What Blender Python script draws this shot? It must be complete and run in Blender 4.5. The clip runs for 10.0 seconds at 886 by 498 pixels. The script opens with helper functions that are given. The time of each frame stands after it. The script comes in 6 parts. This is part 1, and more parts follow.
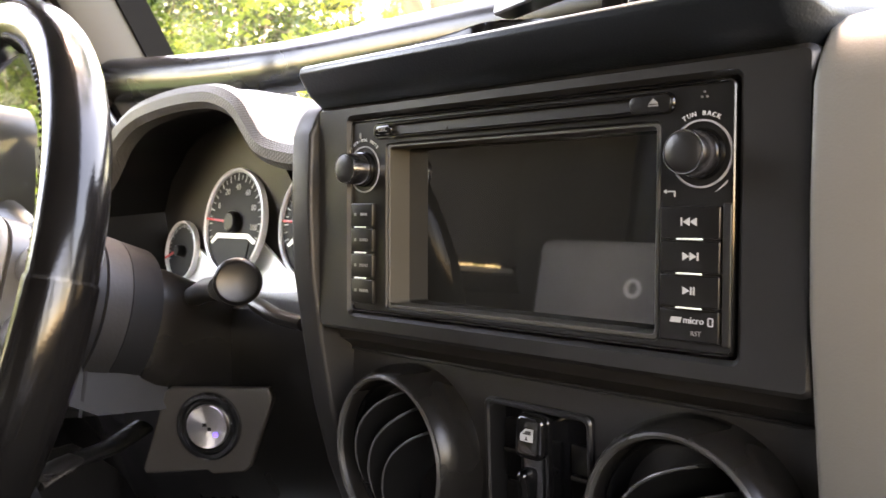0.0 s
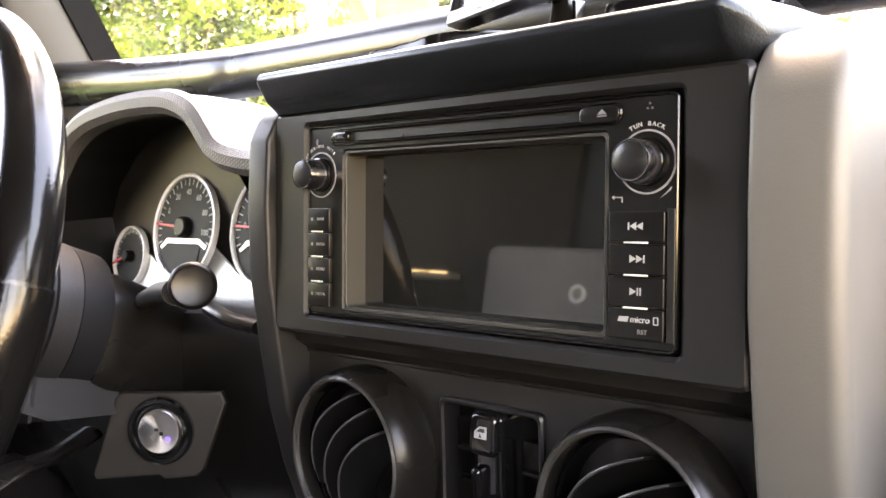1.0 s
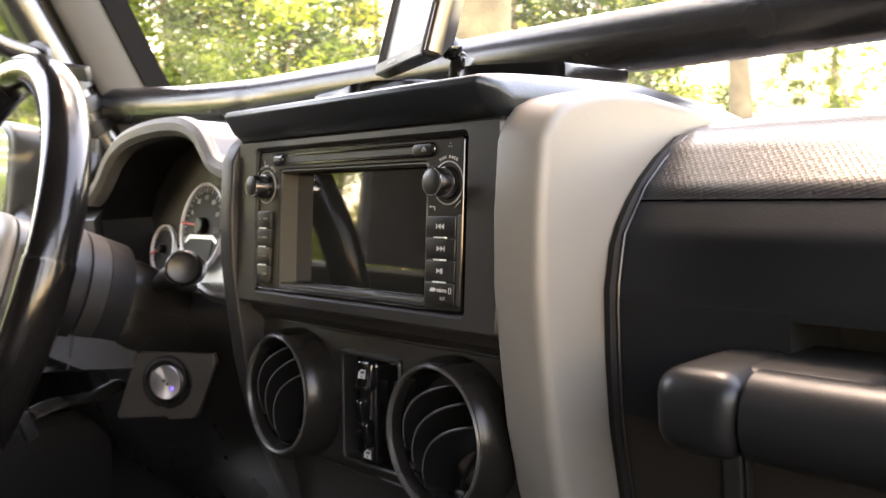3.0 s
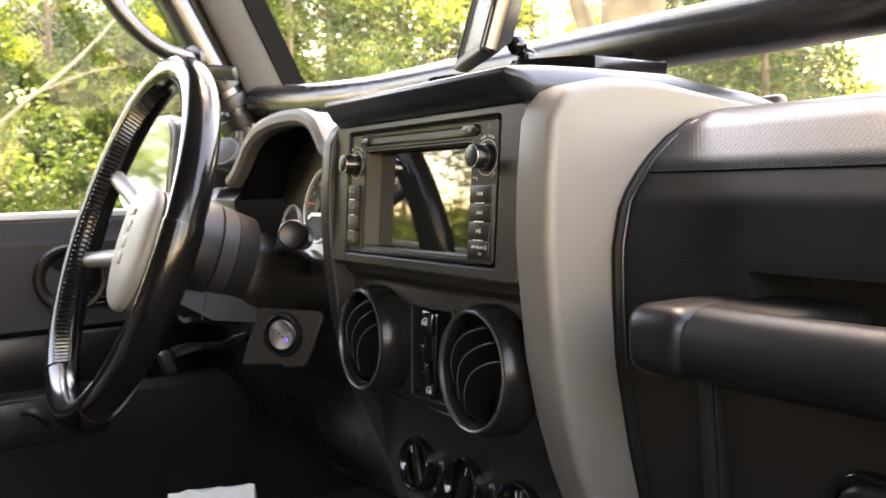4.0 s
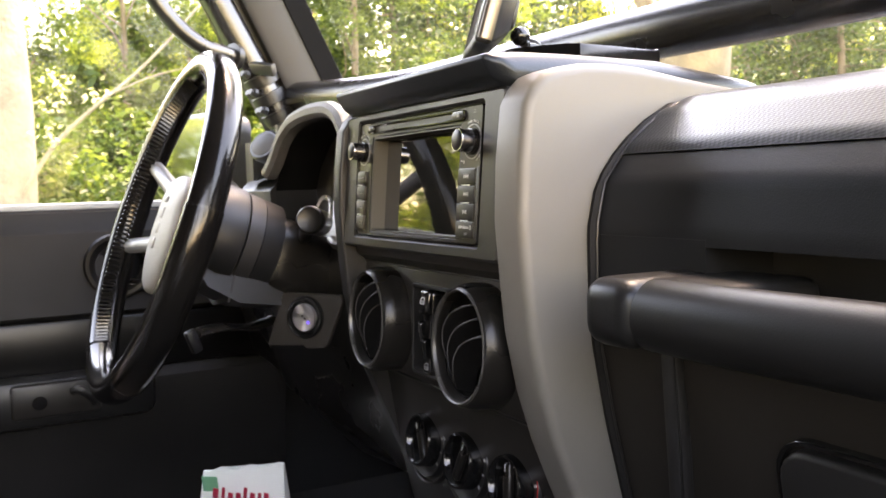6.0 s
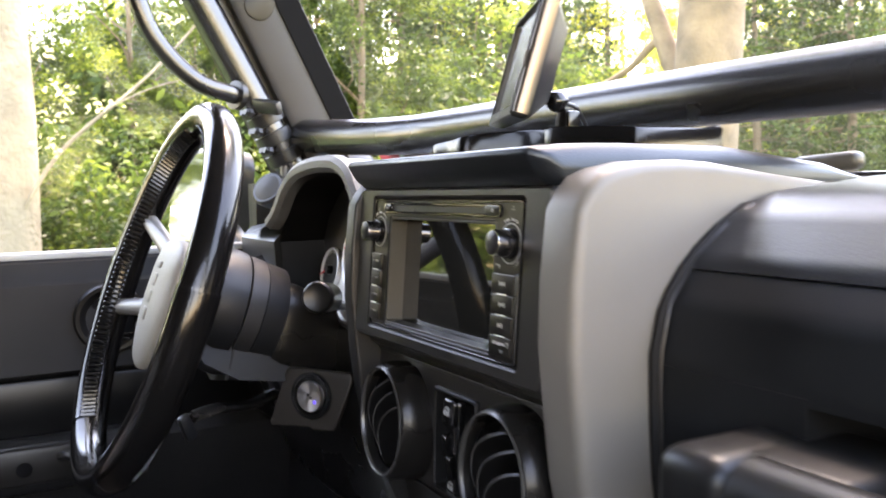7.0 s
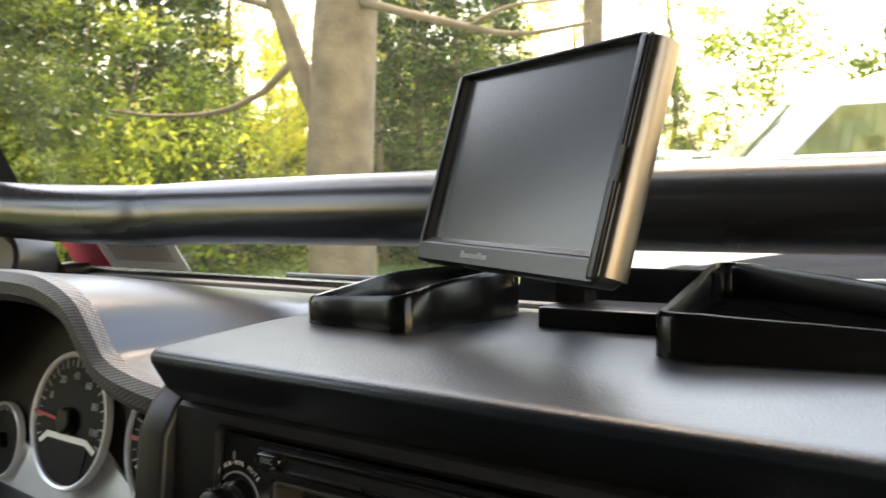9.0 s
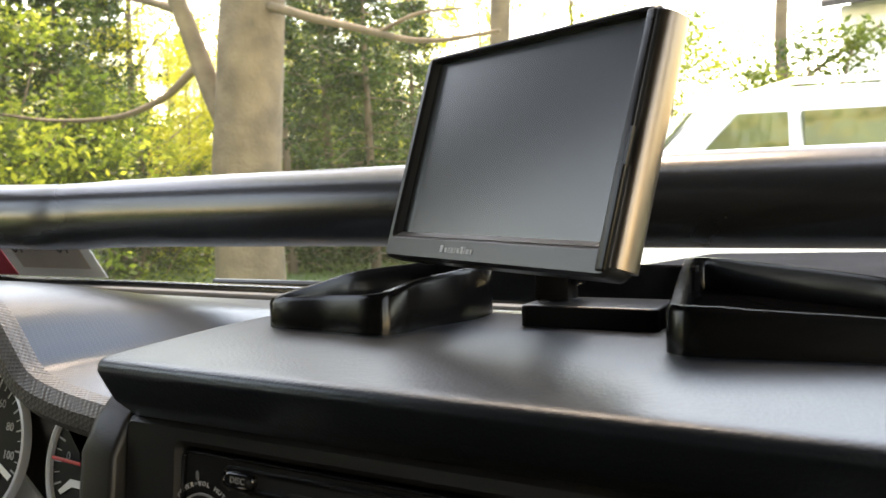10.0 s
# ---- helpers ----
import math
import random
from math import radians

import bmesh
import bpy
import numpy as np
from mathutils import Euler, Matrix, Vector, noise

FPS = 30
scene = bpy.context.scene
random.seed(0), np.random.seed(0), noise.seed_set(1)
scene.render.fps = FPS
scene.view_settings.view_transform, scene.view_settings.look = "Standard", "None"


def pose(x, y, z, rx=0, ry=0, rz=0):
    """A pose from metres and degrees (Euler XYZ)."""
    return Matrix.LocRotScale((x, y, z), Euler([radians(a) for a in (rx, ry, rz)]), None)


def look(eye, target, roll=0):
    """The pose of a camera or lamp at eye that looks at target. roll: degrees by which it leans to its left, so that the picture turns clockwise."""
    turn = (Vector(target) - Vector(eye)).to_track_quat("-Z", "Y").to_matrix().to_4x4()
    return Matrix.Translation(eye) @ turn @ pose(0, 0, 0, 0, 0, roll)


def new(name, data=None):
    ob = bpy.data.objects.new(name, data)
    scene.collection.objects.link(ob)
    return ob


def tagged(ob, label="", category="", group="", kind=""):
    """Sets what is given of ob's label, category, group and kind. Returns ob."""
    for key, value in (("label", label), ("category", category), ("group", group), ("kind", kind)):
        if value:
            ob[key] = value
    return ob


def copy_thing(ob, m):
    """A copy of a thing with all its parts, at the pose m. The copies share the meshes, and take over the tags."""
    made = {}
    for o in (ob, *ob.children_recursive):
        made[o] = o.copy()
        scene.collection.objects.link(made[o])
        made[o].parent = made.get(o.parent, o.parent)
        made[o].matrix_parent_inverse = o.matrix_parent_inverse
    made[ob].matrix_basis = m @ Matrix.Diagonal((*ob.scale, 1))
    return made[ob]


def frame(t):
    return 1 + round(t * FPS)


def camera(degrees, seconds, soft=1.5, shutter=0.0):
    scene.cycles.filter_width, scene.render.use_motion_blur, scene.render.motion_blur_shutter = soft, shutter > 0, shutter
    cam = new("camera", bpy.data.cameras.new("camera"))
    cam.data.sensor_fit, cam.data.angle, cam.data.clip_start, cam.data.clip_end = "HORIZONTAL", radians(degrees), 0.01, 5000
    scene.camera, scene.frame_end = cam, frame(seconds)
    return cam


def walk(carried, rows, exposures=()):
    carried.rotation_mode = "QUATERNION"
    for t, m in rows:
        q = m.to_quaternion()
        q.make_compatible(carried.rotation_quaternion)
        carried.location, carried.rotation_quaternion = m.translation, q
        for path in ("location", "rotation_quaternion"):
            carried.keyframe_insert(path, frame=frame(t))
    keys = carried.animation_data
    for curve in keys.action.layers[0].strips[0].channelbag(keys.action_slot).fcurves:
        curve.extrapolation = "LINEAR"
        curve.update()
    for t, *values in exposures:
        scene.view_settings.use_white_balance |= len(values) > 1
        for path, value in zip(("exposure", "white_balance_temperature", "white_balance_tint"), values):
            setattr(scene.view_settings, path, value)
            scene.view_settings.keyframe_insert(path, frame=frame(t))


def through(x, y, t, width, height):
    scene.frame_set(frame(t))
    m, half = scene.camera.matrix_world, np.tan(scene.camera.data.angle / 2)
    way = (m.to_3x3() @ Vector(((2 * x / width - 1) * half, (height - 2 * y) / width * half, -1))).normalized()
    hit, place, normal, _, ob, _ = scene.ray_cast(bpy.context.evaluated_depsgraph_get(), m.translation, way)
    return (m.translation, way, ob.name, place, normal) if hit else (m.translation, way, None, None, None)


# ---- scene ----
cam = camera(53.8, 10.0, 1.4, 0.4)
cam.data.dof.use_dof, cam.data.dof.focus_distance, cam.data.dof.aperture_fstop = True, 0.42, 28.0
PATH = [
    (0, (0.256, -0.293, 1.177), (-1.162, 1.104, 0.974), -3.4),
    (0.5, (0.258, -0.3, 1.175), (-1.098, 1.156, 0.974), -3.2),
    (1, (0.261, -0.306, 1.177), (-1.065, 1.179, 0.983), -3.0),
    (1.5, (0.267, -0.315, 1.187), (-1.046, 1.182, 0.999), -2.8),
    (2, (0.287, -0.319, 1.197), (-1.023, 1.18, 1.01), -2.9),
    (2.2, (0.311, -0.321, 1.196), (-1.002, 1.175, 1.007), -3.0),
    (3.3, (0.502, -0.353, 1.167), (-1.033, 0.92, 1.011), -1.7),
    (3.5, (0.523, -0.357, 1.161), (-1.061, 0.855, 1.008), -1.6),
    (4, (0.581, -0.352, 1.158), (-1.091, 0.734, 1.004), -1.6),
    (4.5, (0.607, -0.326, 1.144), (-1.105, 0.696, 0.989), -1.6),
    (5, (0.623, -0.317, 1.136), (-1.113, 0.665, 0.985), -1.5),
    (6.3, (0.636, -0.32, 1.154), (-1.119, 0.628, 1.008), -1.5),
    (6.5, (0.629, -0.312, 1.169), (-1.129, 0.632, 1.027), -1.4),
    (7, (0.543, -0.286, 1.209), (-1.214, 0.659, 1.067), -1.2),
    (7.5, (0.355, -0.261, 1.225), (-1.384, 0.717, 1.085), -0.9),
    (7.8, (0.281, -0.276, 1.254), (-1.397, 0.806, 1.144), 0.2),
    (8, (0.244, -0.263, 1.271), (-1.381, 0.895, 1.145), -0.4),
    (8.5, (0.181, -0.225, 1.277), (-1.236, 1.183, 1.161), -0.9),
    (9, (0.157, -0.206, 1.287), (-1.047, 1.386, 1.17), -1.1),
    (9.5, (0.128, -0.2, 1.28), (-0.965, 1.472, 1.17), -1.3),
    (10, (0.119, -0.2, 1.281), (-0.912, 1.511, 1.177), -1.3),
]
walk(cam, [(t, look(eye, target, roll)) for t, eye, target, roll in PATH],
     exposures=[(0.0, 5.3, 9700, 35), (0.5, 5.48, 9600, 35), (1.0, 5.5, 9600, 35), (2.2, 5.42, 9500, 35), (3.3, 4.72, 10000, 35), (5.0, 4.77, 9900, 35), (6.5, 4.76, 9400, 34), (7.5, 4.34, 7600, 32), (8.0, 4.2, 8800, 28), (9.0, 3.5, 9500, 26), (10.0, 3.46, 9500, 26)])

# ---- light: hazy bright sky, veiled sun ahead beyond the trees ----
SUN_ELEVATION, SUN_AZIMUTH = 64.0, 318.0
world = bpy.data.worlds.new("sky")
scene.world = world
world.use_nodes = True
_n = world.node_tree.nodes
_sky = _n.new("ShaderNodeTexSky")
_sky.sky_type = "NISHITA"
_sky.sun_disc = False
_sky.sun_elevation = radians(SUN_ELEVATION)
_sky.sun_rotation = radians(SUN_AZIMUTH)
_sky.dust_density = 0.7
_sky.air_density = 1.6
world.node_tree.links.new(_sky.outputs[0], _n["Background"].inputs[0])
_n["Background"].inputs[1].default_value = 0.15
sun = new("sun", bpy.data.lights.new("sun", "SUN"))
sun.data.energy, sun.data.angle, sun.data.color = 1.5, radians(14.0), (1.0, 0.95, 0.87)
_d = Vector((math.sin(radians(SUN_AZIMUTH)) * math.cos(radians(SUN_ELEVATION)),
             math.cos(radians(SUN_AZIMUTH)) * math.cos(radians(SUN_ELEVATION)), math.sin(radians(SUN_ELEVATION))))
sun.rotation_euler = _d.to_track_quat("Z", "Y").to_euler()


# ---- materials ----
def mat(name, color, rough=0.5, metal=0.0, grain=400.0, bump=0.15, vary=0.25, stain=6.0, coat=0.0, cells=False, spec=0.5):
    """Procedural surface: fine grain relief, colour and gloss that drift at two scales."""
    m = bpy.data.materials.new(name)
    m.use_nodes = True
    nt = m.node_tree
    p = nt.nodes["Principled BSDF"]
    tc = nt.nodes.new("ShaderNodeTexCoord")
    big = nt.nodes.new("ShaderNodeTexNoise")
    big.inputs["Scale"].default_value, big.inputs["Detail"].default_value = stain, 5
    fine = nt.nodes.new("ShaderNodeTexVoronoi" if cells else "ShaderNodeTexNoise")
    fine.inputs["Scale"].default_value = grain
    if cells:
        fine.inputs["Randomness"].default_value = 0.15
        turned = nt.nodes.new("ShaderNodeMapping")
        turned.inputs["Rotation"].default_value = (0.6, 0.35, 0.785)
        nt.links.new(tc.outputs["Object"], turned.inputs["Vector"])
    nt.links.new(tc.outputs["Object"], big.inputs["Vector"])
    nt.links.new(turned.outputs[0] if cells else tc.outputs["Object"], fine.inputs["Vector"])
    ramp = nt.nodes.new("ShaderNodeMapRange")
    ramp.inputs["From Min"].default_value, ramp.inputs["From Max"].default_value = 0.3, 0.7
    ramp.inputs["To Min"].default_value, ramp.inputs["To Max"].default_value = 1 - vary, 1 + vary
    nt.links.new(big.outputs[0], ramp.inputs["Value"])
    mix = nt.nodes.new("ShaderNodeMix")
    mix.data_type, mix.blend_type = "RGBA", "MULTIPLY"
    mix.inputs["Factor"].default_value = 1.0
    mix.inputs["A"].default_value = (*color, 1)
    nt.links.new(ramp.outputs[0], mix.inputs["B"])
    nt.links.new(mix.outputs["Result"], p.inputs["Base Color"])
    gl = nt.nodes.new("ShaderNodeMapRange")
    gl.inputs["To Min"].default_value, gl.inputs["To Max"].default_value = max(0.02, rough - 0.1 * vary * 2), min(1, rough + 0.1 * vary * 2)
    nt.links.new(big.outputs[0], gl.inputs["Value"])
    nt.links.new(gl.outputs[0], p.inputs["Roughness"])
    p.inputs["Metallic"].default_value = metal
    p.inputs["Specular IOR Level"].default_value = spec
    p.inputs["Coat Weight"].default_value = coat
    p.inputs["Coat Roughness"].default_value = 0.05
    if bump:
        b = nt.nodes.new("ShaderNodeBump")
        b.inputs["Strength"].default_value, b.inputs["Distance"].default_value = bump, 0.4 / grain
        nt.links.new(fine.outputs[0], b.inputs["Height"])
        nt.links.new(b.outputs[0], p.inputs["Normal"])
    return m


def glowing(name, color, strength):
    m = bpy.data.materials.new(name)
    m.use_nodes = True
    p = m.node_tree.nodes["Principled BSDF"]
    p.inputs["Base Color"].default_value = (*color, 1)
    p.inputs["Emission Color"].default_value = (*color, 1)
    p.inputs["Emission Strength"].default_value = strength
    return m


def glazing(name, tint=(0.93, 0.96, 0.95), gloss=0.006, hazed=0.0012):
    """Thin pane: clear, with a faint sheen and a pale film that paints in haze."""
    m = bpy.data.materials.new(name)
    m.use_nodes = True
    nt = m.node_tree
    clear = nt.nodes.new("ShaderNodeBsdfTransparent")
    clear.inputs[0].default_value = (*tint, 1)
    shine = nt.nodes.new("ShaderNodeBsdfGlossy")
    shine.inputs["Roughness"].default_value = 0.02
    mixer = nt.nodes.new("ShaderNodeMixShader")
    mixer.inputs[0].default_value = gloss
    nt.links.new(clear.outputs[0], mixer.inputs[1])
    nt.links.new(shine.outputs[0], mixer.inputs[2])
    # warm translucent film stands in for veiling glare on the glass
    haze = nt.nodes.new("ShaderNodeBsdfTranslucent")
    haze.inputs[0].default_value = (0.95, 0.88, 0.64, 1)
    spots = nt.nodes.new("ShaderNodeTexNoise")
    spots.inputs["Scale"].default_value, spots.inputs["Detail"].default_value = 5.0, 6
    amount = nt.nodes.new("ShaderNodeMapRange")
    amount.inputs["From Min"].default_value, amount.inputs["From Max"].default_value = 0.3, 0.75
    amount.inputs["To Min"].default_value, amount.inputs["To Max"].default_value = hazed * 0.6, hazed * 1.5
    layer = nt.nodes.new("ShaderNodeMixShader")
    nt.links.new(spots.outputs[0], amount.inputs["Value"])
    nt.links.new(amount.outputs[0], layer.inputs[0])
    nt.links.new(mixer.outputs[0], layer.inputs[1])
    nt.links.new(haze.outputs[0], layer.inputs[2])
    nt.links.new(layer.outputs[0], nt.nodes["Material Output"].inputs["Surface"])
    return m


def leafy(name, a, b, c, through=0.6):
    """Leaves: three hues by clump, thin enough to let light through."""
    m = bpy.data.materials.new(name)
    m.use_nodes = True
    nt = m.node_tree
    geo = nt.nodes.new("ShaderNodeNewGeometry")
    ramp = nt.nodes.new("ShaderNodeValToRGB")
    ramp.color_ramp.elements[0].color, ramp.color_ramp.elements[1].color = (*a, 1), (*c, 1)
    e = ramp.color_ramp.elements.new(0.55)
    e.color = (*b, 1)
    tc = nt.nodes.new("ShaderNodeTexCoord")
    drift = nt.nodes.new("ShaderNodeTexNoise")
    drift.inputs["Scale"].default_value, drift.inputs["Detail"].default_value = 1.6, 3
    nt.links.new(tc.outputs["Object"], drift.inputs["Vector"])
    spread = nt.nodes.new("ShaderNodeMapRange")
    spread.inputs["From Min"].default_value, spread.inputs["From Max"].default_value = 0.34, 0.66
    spread.inputs["To Min"].default_value, spread.inputs["To Max"].default_value = -0.3, 0.75
    nt.links.new(drift.outputs[0], spread.inputs["Value"])
    each = nt.nodes.new("ShaderNodeMath")
    each.operation = "MULTIPLY_ADD"
    each.inputs[1].default_value = 0.6
    nt.links.new(geo.outputs["Random Per Island"], each.inputs[0])
    nt.links.new(spread.outputs[0], each.inputs[2])
    nt.links.new(each.outputs[0], ramp.inputs[0])
    dif = nt.nodes["Principled BSDF"]
    dif.inputs["Roughness"].default_value = 0.5
    dif.inputs["Specular IOR Level"].default_value = 0.2
    tr = nt.nodes.new("ShaderNodeBsdfTranslucent")
    mixer = nt.nodes.new("ShaderNodeMixShader")
    mixer.inputs[0].default_value = through
    nt.links.new(ramp.outputs[0], dif.inputs["Base Color"])
    nt.links.new(ramp.outputs[0], tr.inputs[0])
    nt.links.new(dif.outputs[0], mixer.inputs[1])
    nt.links.new(tr.outputs[0], mixer.inputs[2])
    nt.links.new(mixer.outputs[0], nt.nodes["Material Output"].inputs["Surface"])
    return m


BLACK = mat("black_plastic", (0.0082, 0.0082, 0.0083), 0.36, grain=1500, bump=0.25, spec=0.4)
DARK = mat("dark_grey_plastic", (0.0118, 0.0106, 0.0097), 0.38, grain=1400, bump=0.25, spec=0.38)
SATIN = mat("satin_bezel_plastic", (0.0085, 0.0082, 0.008), 0.36, grain=1600, bump=0.15, spec=0.4)
GLOSS = mat("gloss_black_plastic", (0.00405, 0.00405, 0.00405), 0.13, grain=60, bump=0.0)
FACE = mat("radio_face_plastic", (0.004725, 0.00459, 0.004455), 0.3, grain=1200, bump=0.05, spec=0.3)
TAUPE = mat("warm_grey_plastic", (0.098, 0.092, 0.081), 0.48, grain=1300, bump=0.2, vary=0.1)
LID = mat("grained_black_lid", (0.0055, 0.0068, 0.0085), 0.36, grain=900, bump=0.4, vary=0.2, stain=30, spec=0.4)
PAD = mat("pebbled_dash_skin", (0.0042, 0.005, 0.0062), 0.29, grain=420, bump=0.18, vary=0.15, cells=True, spec=0.25)
SKIN = mat("smooth_dash_skin", (0.0042, 0.0046, 0.0052), 0.38, grain=1100, bump=0.3, vary=0.3, spec=0.24)
LEATHER = mat("worn_black_leather", (0.00405, 0.00378, 0.003645), 0.16, grain=420, bump=0.07, vary=0.3, stain=14, spec=0.32)
HOODSKIN = mat("domed_hood_skin", (0.013, 0.0148, 0.0175), 0.32, grain=900, bump=0.25, vary=0.12, cells=True, spec=0.65)
SHELF = mat("dash_top_skin", (0.0351, 0.03442, 0.03375), 0.5, grain=1100, bump=0.1, vary=0.1, spec=0.4)
RUBBER = mat("rubber_grip", (0.0064, 0.0065, 0.0066), 0.38, grain=900, bump=0.15, spec=0.24)
# cool tint puts bluish sky sheen into the highlights of these skins
for skin in (PAD, SKIN, LID, HOODSKIN, RUBBER):
    skin.node_tree.nodes["Principled BSDF"].inputs["Specular Tint"].default_value = (0.8, 0.91, 1.0, 1)
STITCH = mat("black_stitching", (0.0081, 0.0081, 0.0081), 0.2)
PADGREY = mat("grained_grey_airbag_skin", (0.21, 0.192, 0.165), 0.5, grain=900, bump=0.4, vary=0.08, cells=True)
SPOKE = mat("silver_grey_spoke", (0.2, 0.195, 0.19), 0.4, metal=0.4, grain=800, bump=0.1)
COLUMN = mat("slate_column_plastic", (0.0078, 0.0083, 0.0093), 0.42, grain=1300, bump=0.25, spec=0.32)
TUBE = mat("black_powder_coat", (0.009, 0.009, 0.0093), 0.27, grain=700, bump=0.03, vary=0.12, stain=5, spec=0.85)
PILLAR = mat("grey_pillar_trim", (0.0095, 0.0105, 0.0125), 0.5, grain=1200, bump=0.2)
CHROME = mat("chrome", (0.45, 0.45, 0.47), 0.22, metal=1.0, bump=0)
BRUSHED = mat("brushed_steel", (0.7, 0.66, 0.64), 0.34, metal=1.0, grain=300, bump=0.05)
_bp = BRUSHED.node_tree.nodes["Principled BSDF"]
_turn = BRUSHED.node_tree.nodes.new("ShaderNodeTangent")
_turn.direction_type, _turn.axis = "RADIAL", "Z"
_bp.inputs["Anisotropic"].default_value = 0.85
BRUSHED.node_tree.links.new(_turn.outputs[0], _bp.inputs["Tangent"])
SILVER = mat("silver_ring_paint", (0.72, 0.72, 0.71), 0.35, metal=0.3, bump=0)
BRONZE = mat("satin_metal_side", (0.17, 0.138, 0.11), 0.3, metal=0.9, grain=500, bump=0.05)
WHITE = mat("white_print", (0.34, 0.34, 0.33), 0.5, bump=0)
PALE = mat("faded_print", (0.15, 0.15, 0.145), 0.5, bump=0)
RED = mat("red_plastic", (0.6, 0.03, 0.03), 0.4, bump=0)
DIAL = mat("dial_face", (0.005, 0.005, 0.0052), 0.5, bump=0, spec=0.15)
SCREEN = mat("screen_glass", (0.0095, 0.0098, 0.009), 0.025, grain=25, bump=0, vary=0.04, stain=18, spec=0.8, coat=0.3)
MATTE = mat("matte_monitor_screen", (0.0105, 0.0135, 0.0142), 0.25, grain=900, bump=0.02, vary=0.06, stain=6, spec=0.6)
# olive light on the recess wall is put into this colour
RECESS = mat("screen_surround", (0.03, 0.028, 0.022), 0.45, grain=900, bump=0.1)
CARPET = mat("black_carpet", (0.006, 0.006, 0.006), 0.95, grain=350, bump=0.8)
CLOTH = mat("headliner_cloth", (0.0405, 0.0405, 0.04185), 0.9, grain=500, bump=0.4)
SEATCLOTH = mat("grey_seat_cloth", (0.16, 0.155, 0.145), 0.85, grain=450, bump=0.5)
LEDW = glowing("button_light", (0.75, 0.8, 0.7), 0.0007)
LEDB = glowing("blue_led", (0.15, 0.12, 1.0), 0.045)
GLASS = glazing("window_glass", hazed=0.002)
# stronger haze painted into the windshield than into the side glass
SHIELD = glazing("hazed_windshield_glass", gloss=0.01, hazed=0.0043)
MIRROR = mat("mirror", (0.32, 0.36, 0.38), 0.03, metal=1.0, bump=0)
PAINT = mat("dark_body_paint", (0.02, 0.022, 0.026), 0.55, metal=0.0, grain=900, bump=0.02, coat=0.0, spec=0.0)
FRIT = mat("black_windshield_border", (0.0081, 0.0081, 0.0081), 0.25, bump=0)
SAND = mat("tan_cowl", (0.13, 0.112, 0.092), 0.7, grain=200, bump=0.3)
BARK = mat("grey_bark", (0.14, 0.102, 0.064), 0.9, grain=28, bump=0.9, vary=0.35, stain=4)
PALEBARK = mat("pale_bark", (0.165, 0.135, 0.097), 0.9, grain=28, bump=0.9, vary=0.25, stain=5)
GRASS = mat("lawn_blades", (0.09, 0.16, 0.03), 0.7, grain=30, bump=0.5, vary=0.4, stain=1.2)
SOIL = mat("lawn_ground", (0.07, 0.11, 0.03), 0.95, grain=12, bump=0.6, vary=0.4, stain=0.7)
ASPHALT = mat("driveway_asphalt", (0.06, 0.058, 0.055), 0.9, grain=60, bump=0.6)
SIDING = mat("white_siding", (0.85, 0.83, 0.8), 0.6, grain=20, bump=0.2, vary=0.06)
ROOFING = mat("dark_shingle", (0.05, 0.045, 0.045), 0.9, grain=20, bump=0.8)
CARWHITE = mat("white_car_paint", (0.72, 0.73, 0.74), 0.2, grain=500, bump=0.0, coat=0.8, vary=0.05)
LEAF_A = leafy("spring_leaves", (0.038, 0.07, 0.012), (0.122, 0.18, 0.024), (0.36, 0.41, 0.055))
LEAF_B = leafy("dense_leaves", (0.02, 0.042, 0.009), (0.052, 0.088, 0.014), (0.135, 0.18, 0.027), 0.4)
LEAF_D = leafy("conifer_needles", (0.014, 0.032, 0.008), (0.032, 0.062, 0.014), (0.08, 0.12, 0.025), 0.35)
LEAF_C = leafy("young_yellow_leaves", (0.2, 0.23, 0.017), (0.34, 0.345, 0.03), (0.48, 0.45, 0.06))
BLOSSOM = leafy("pale_blossom", (0.4, 0.42, 0.2), (0.5, 0.5, 0.25), (0.6, 0.58, 0.35))
PAPER = mat("white_paper", (0.7, 0.72, 0.68), 0.7, grain=300, bump=0.1, vary=0.06)


# ---- geometry helpers ----
def thing(name, m, label, category, group="", kind=""):
    ob = new(name)
    ob.empty_display_size = 0.02
    ob.matrix_world = m
    return tagged(ob, label, category, group, kind)


def finish(bm, material, name, angle=35):
    bmesh.ops.recalc_face_normals(bm, faces=bm.faces[:])
    me = bpy.data.meshes.new(name)
    bm.to_mesh(me)
    bm.free()
    me.materials.append(material)
    me.shade_smooth()
    me.set_sharp_from_angle(angle=radians(angle))
    return me


def part(name, bm, material, parent, label="", m=None, angle=35):
    """One mesh under a thing or a part, in the parent's own frame (m: a pose inside it)."""
    ob = new(name, finish(bm, material, name, angle))
    ob.parent = parent
    if m is not None:
        ob.matrix_basis = m
    return tagged(ob, label) if label else ob


def lone(name, bm, material, label, category, kind="", m=None, group="", angle=35):
    ob = new(name, finish(bm, material, name, angle))
    if m is not None:
        ob.matrix_world = m
    return tagged(ob, label, category, group, kind)


def loft(rings, closed=True, caps=True):
    """Skin over rings of equally many points."""
    bm = bmesh.new()
    rows = [[bm.verts.new(p) for p in r] for r in rings]
    n = len(rings[0])
    for a, b in zip(rows, rows[1:]):
        for i in range(n if closed else n - 1):
            j = (i + 1) % n
            bm.faces.new((a[i], a[j], b[j], b[i]))
    if caps and closed:
        bm.faces.new(rows[0][::-1])
        bm.faces.new(rows[-1])
    return bm


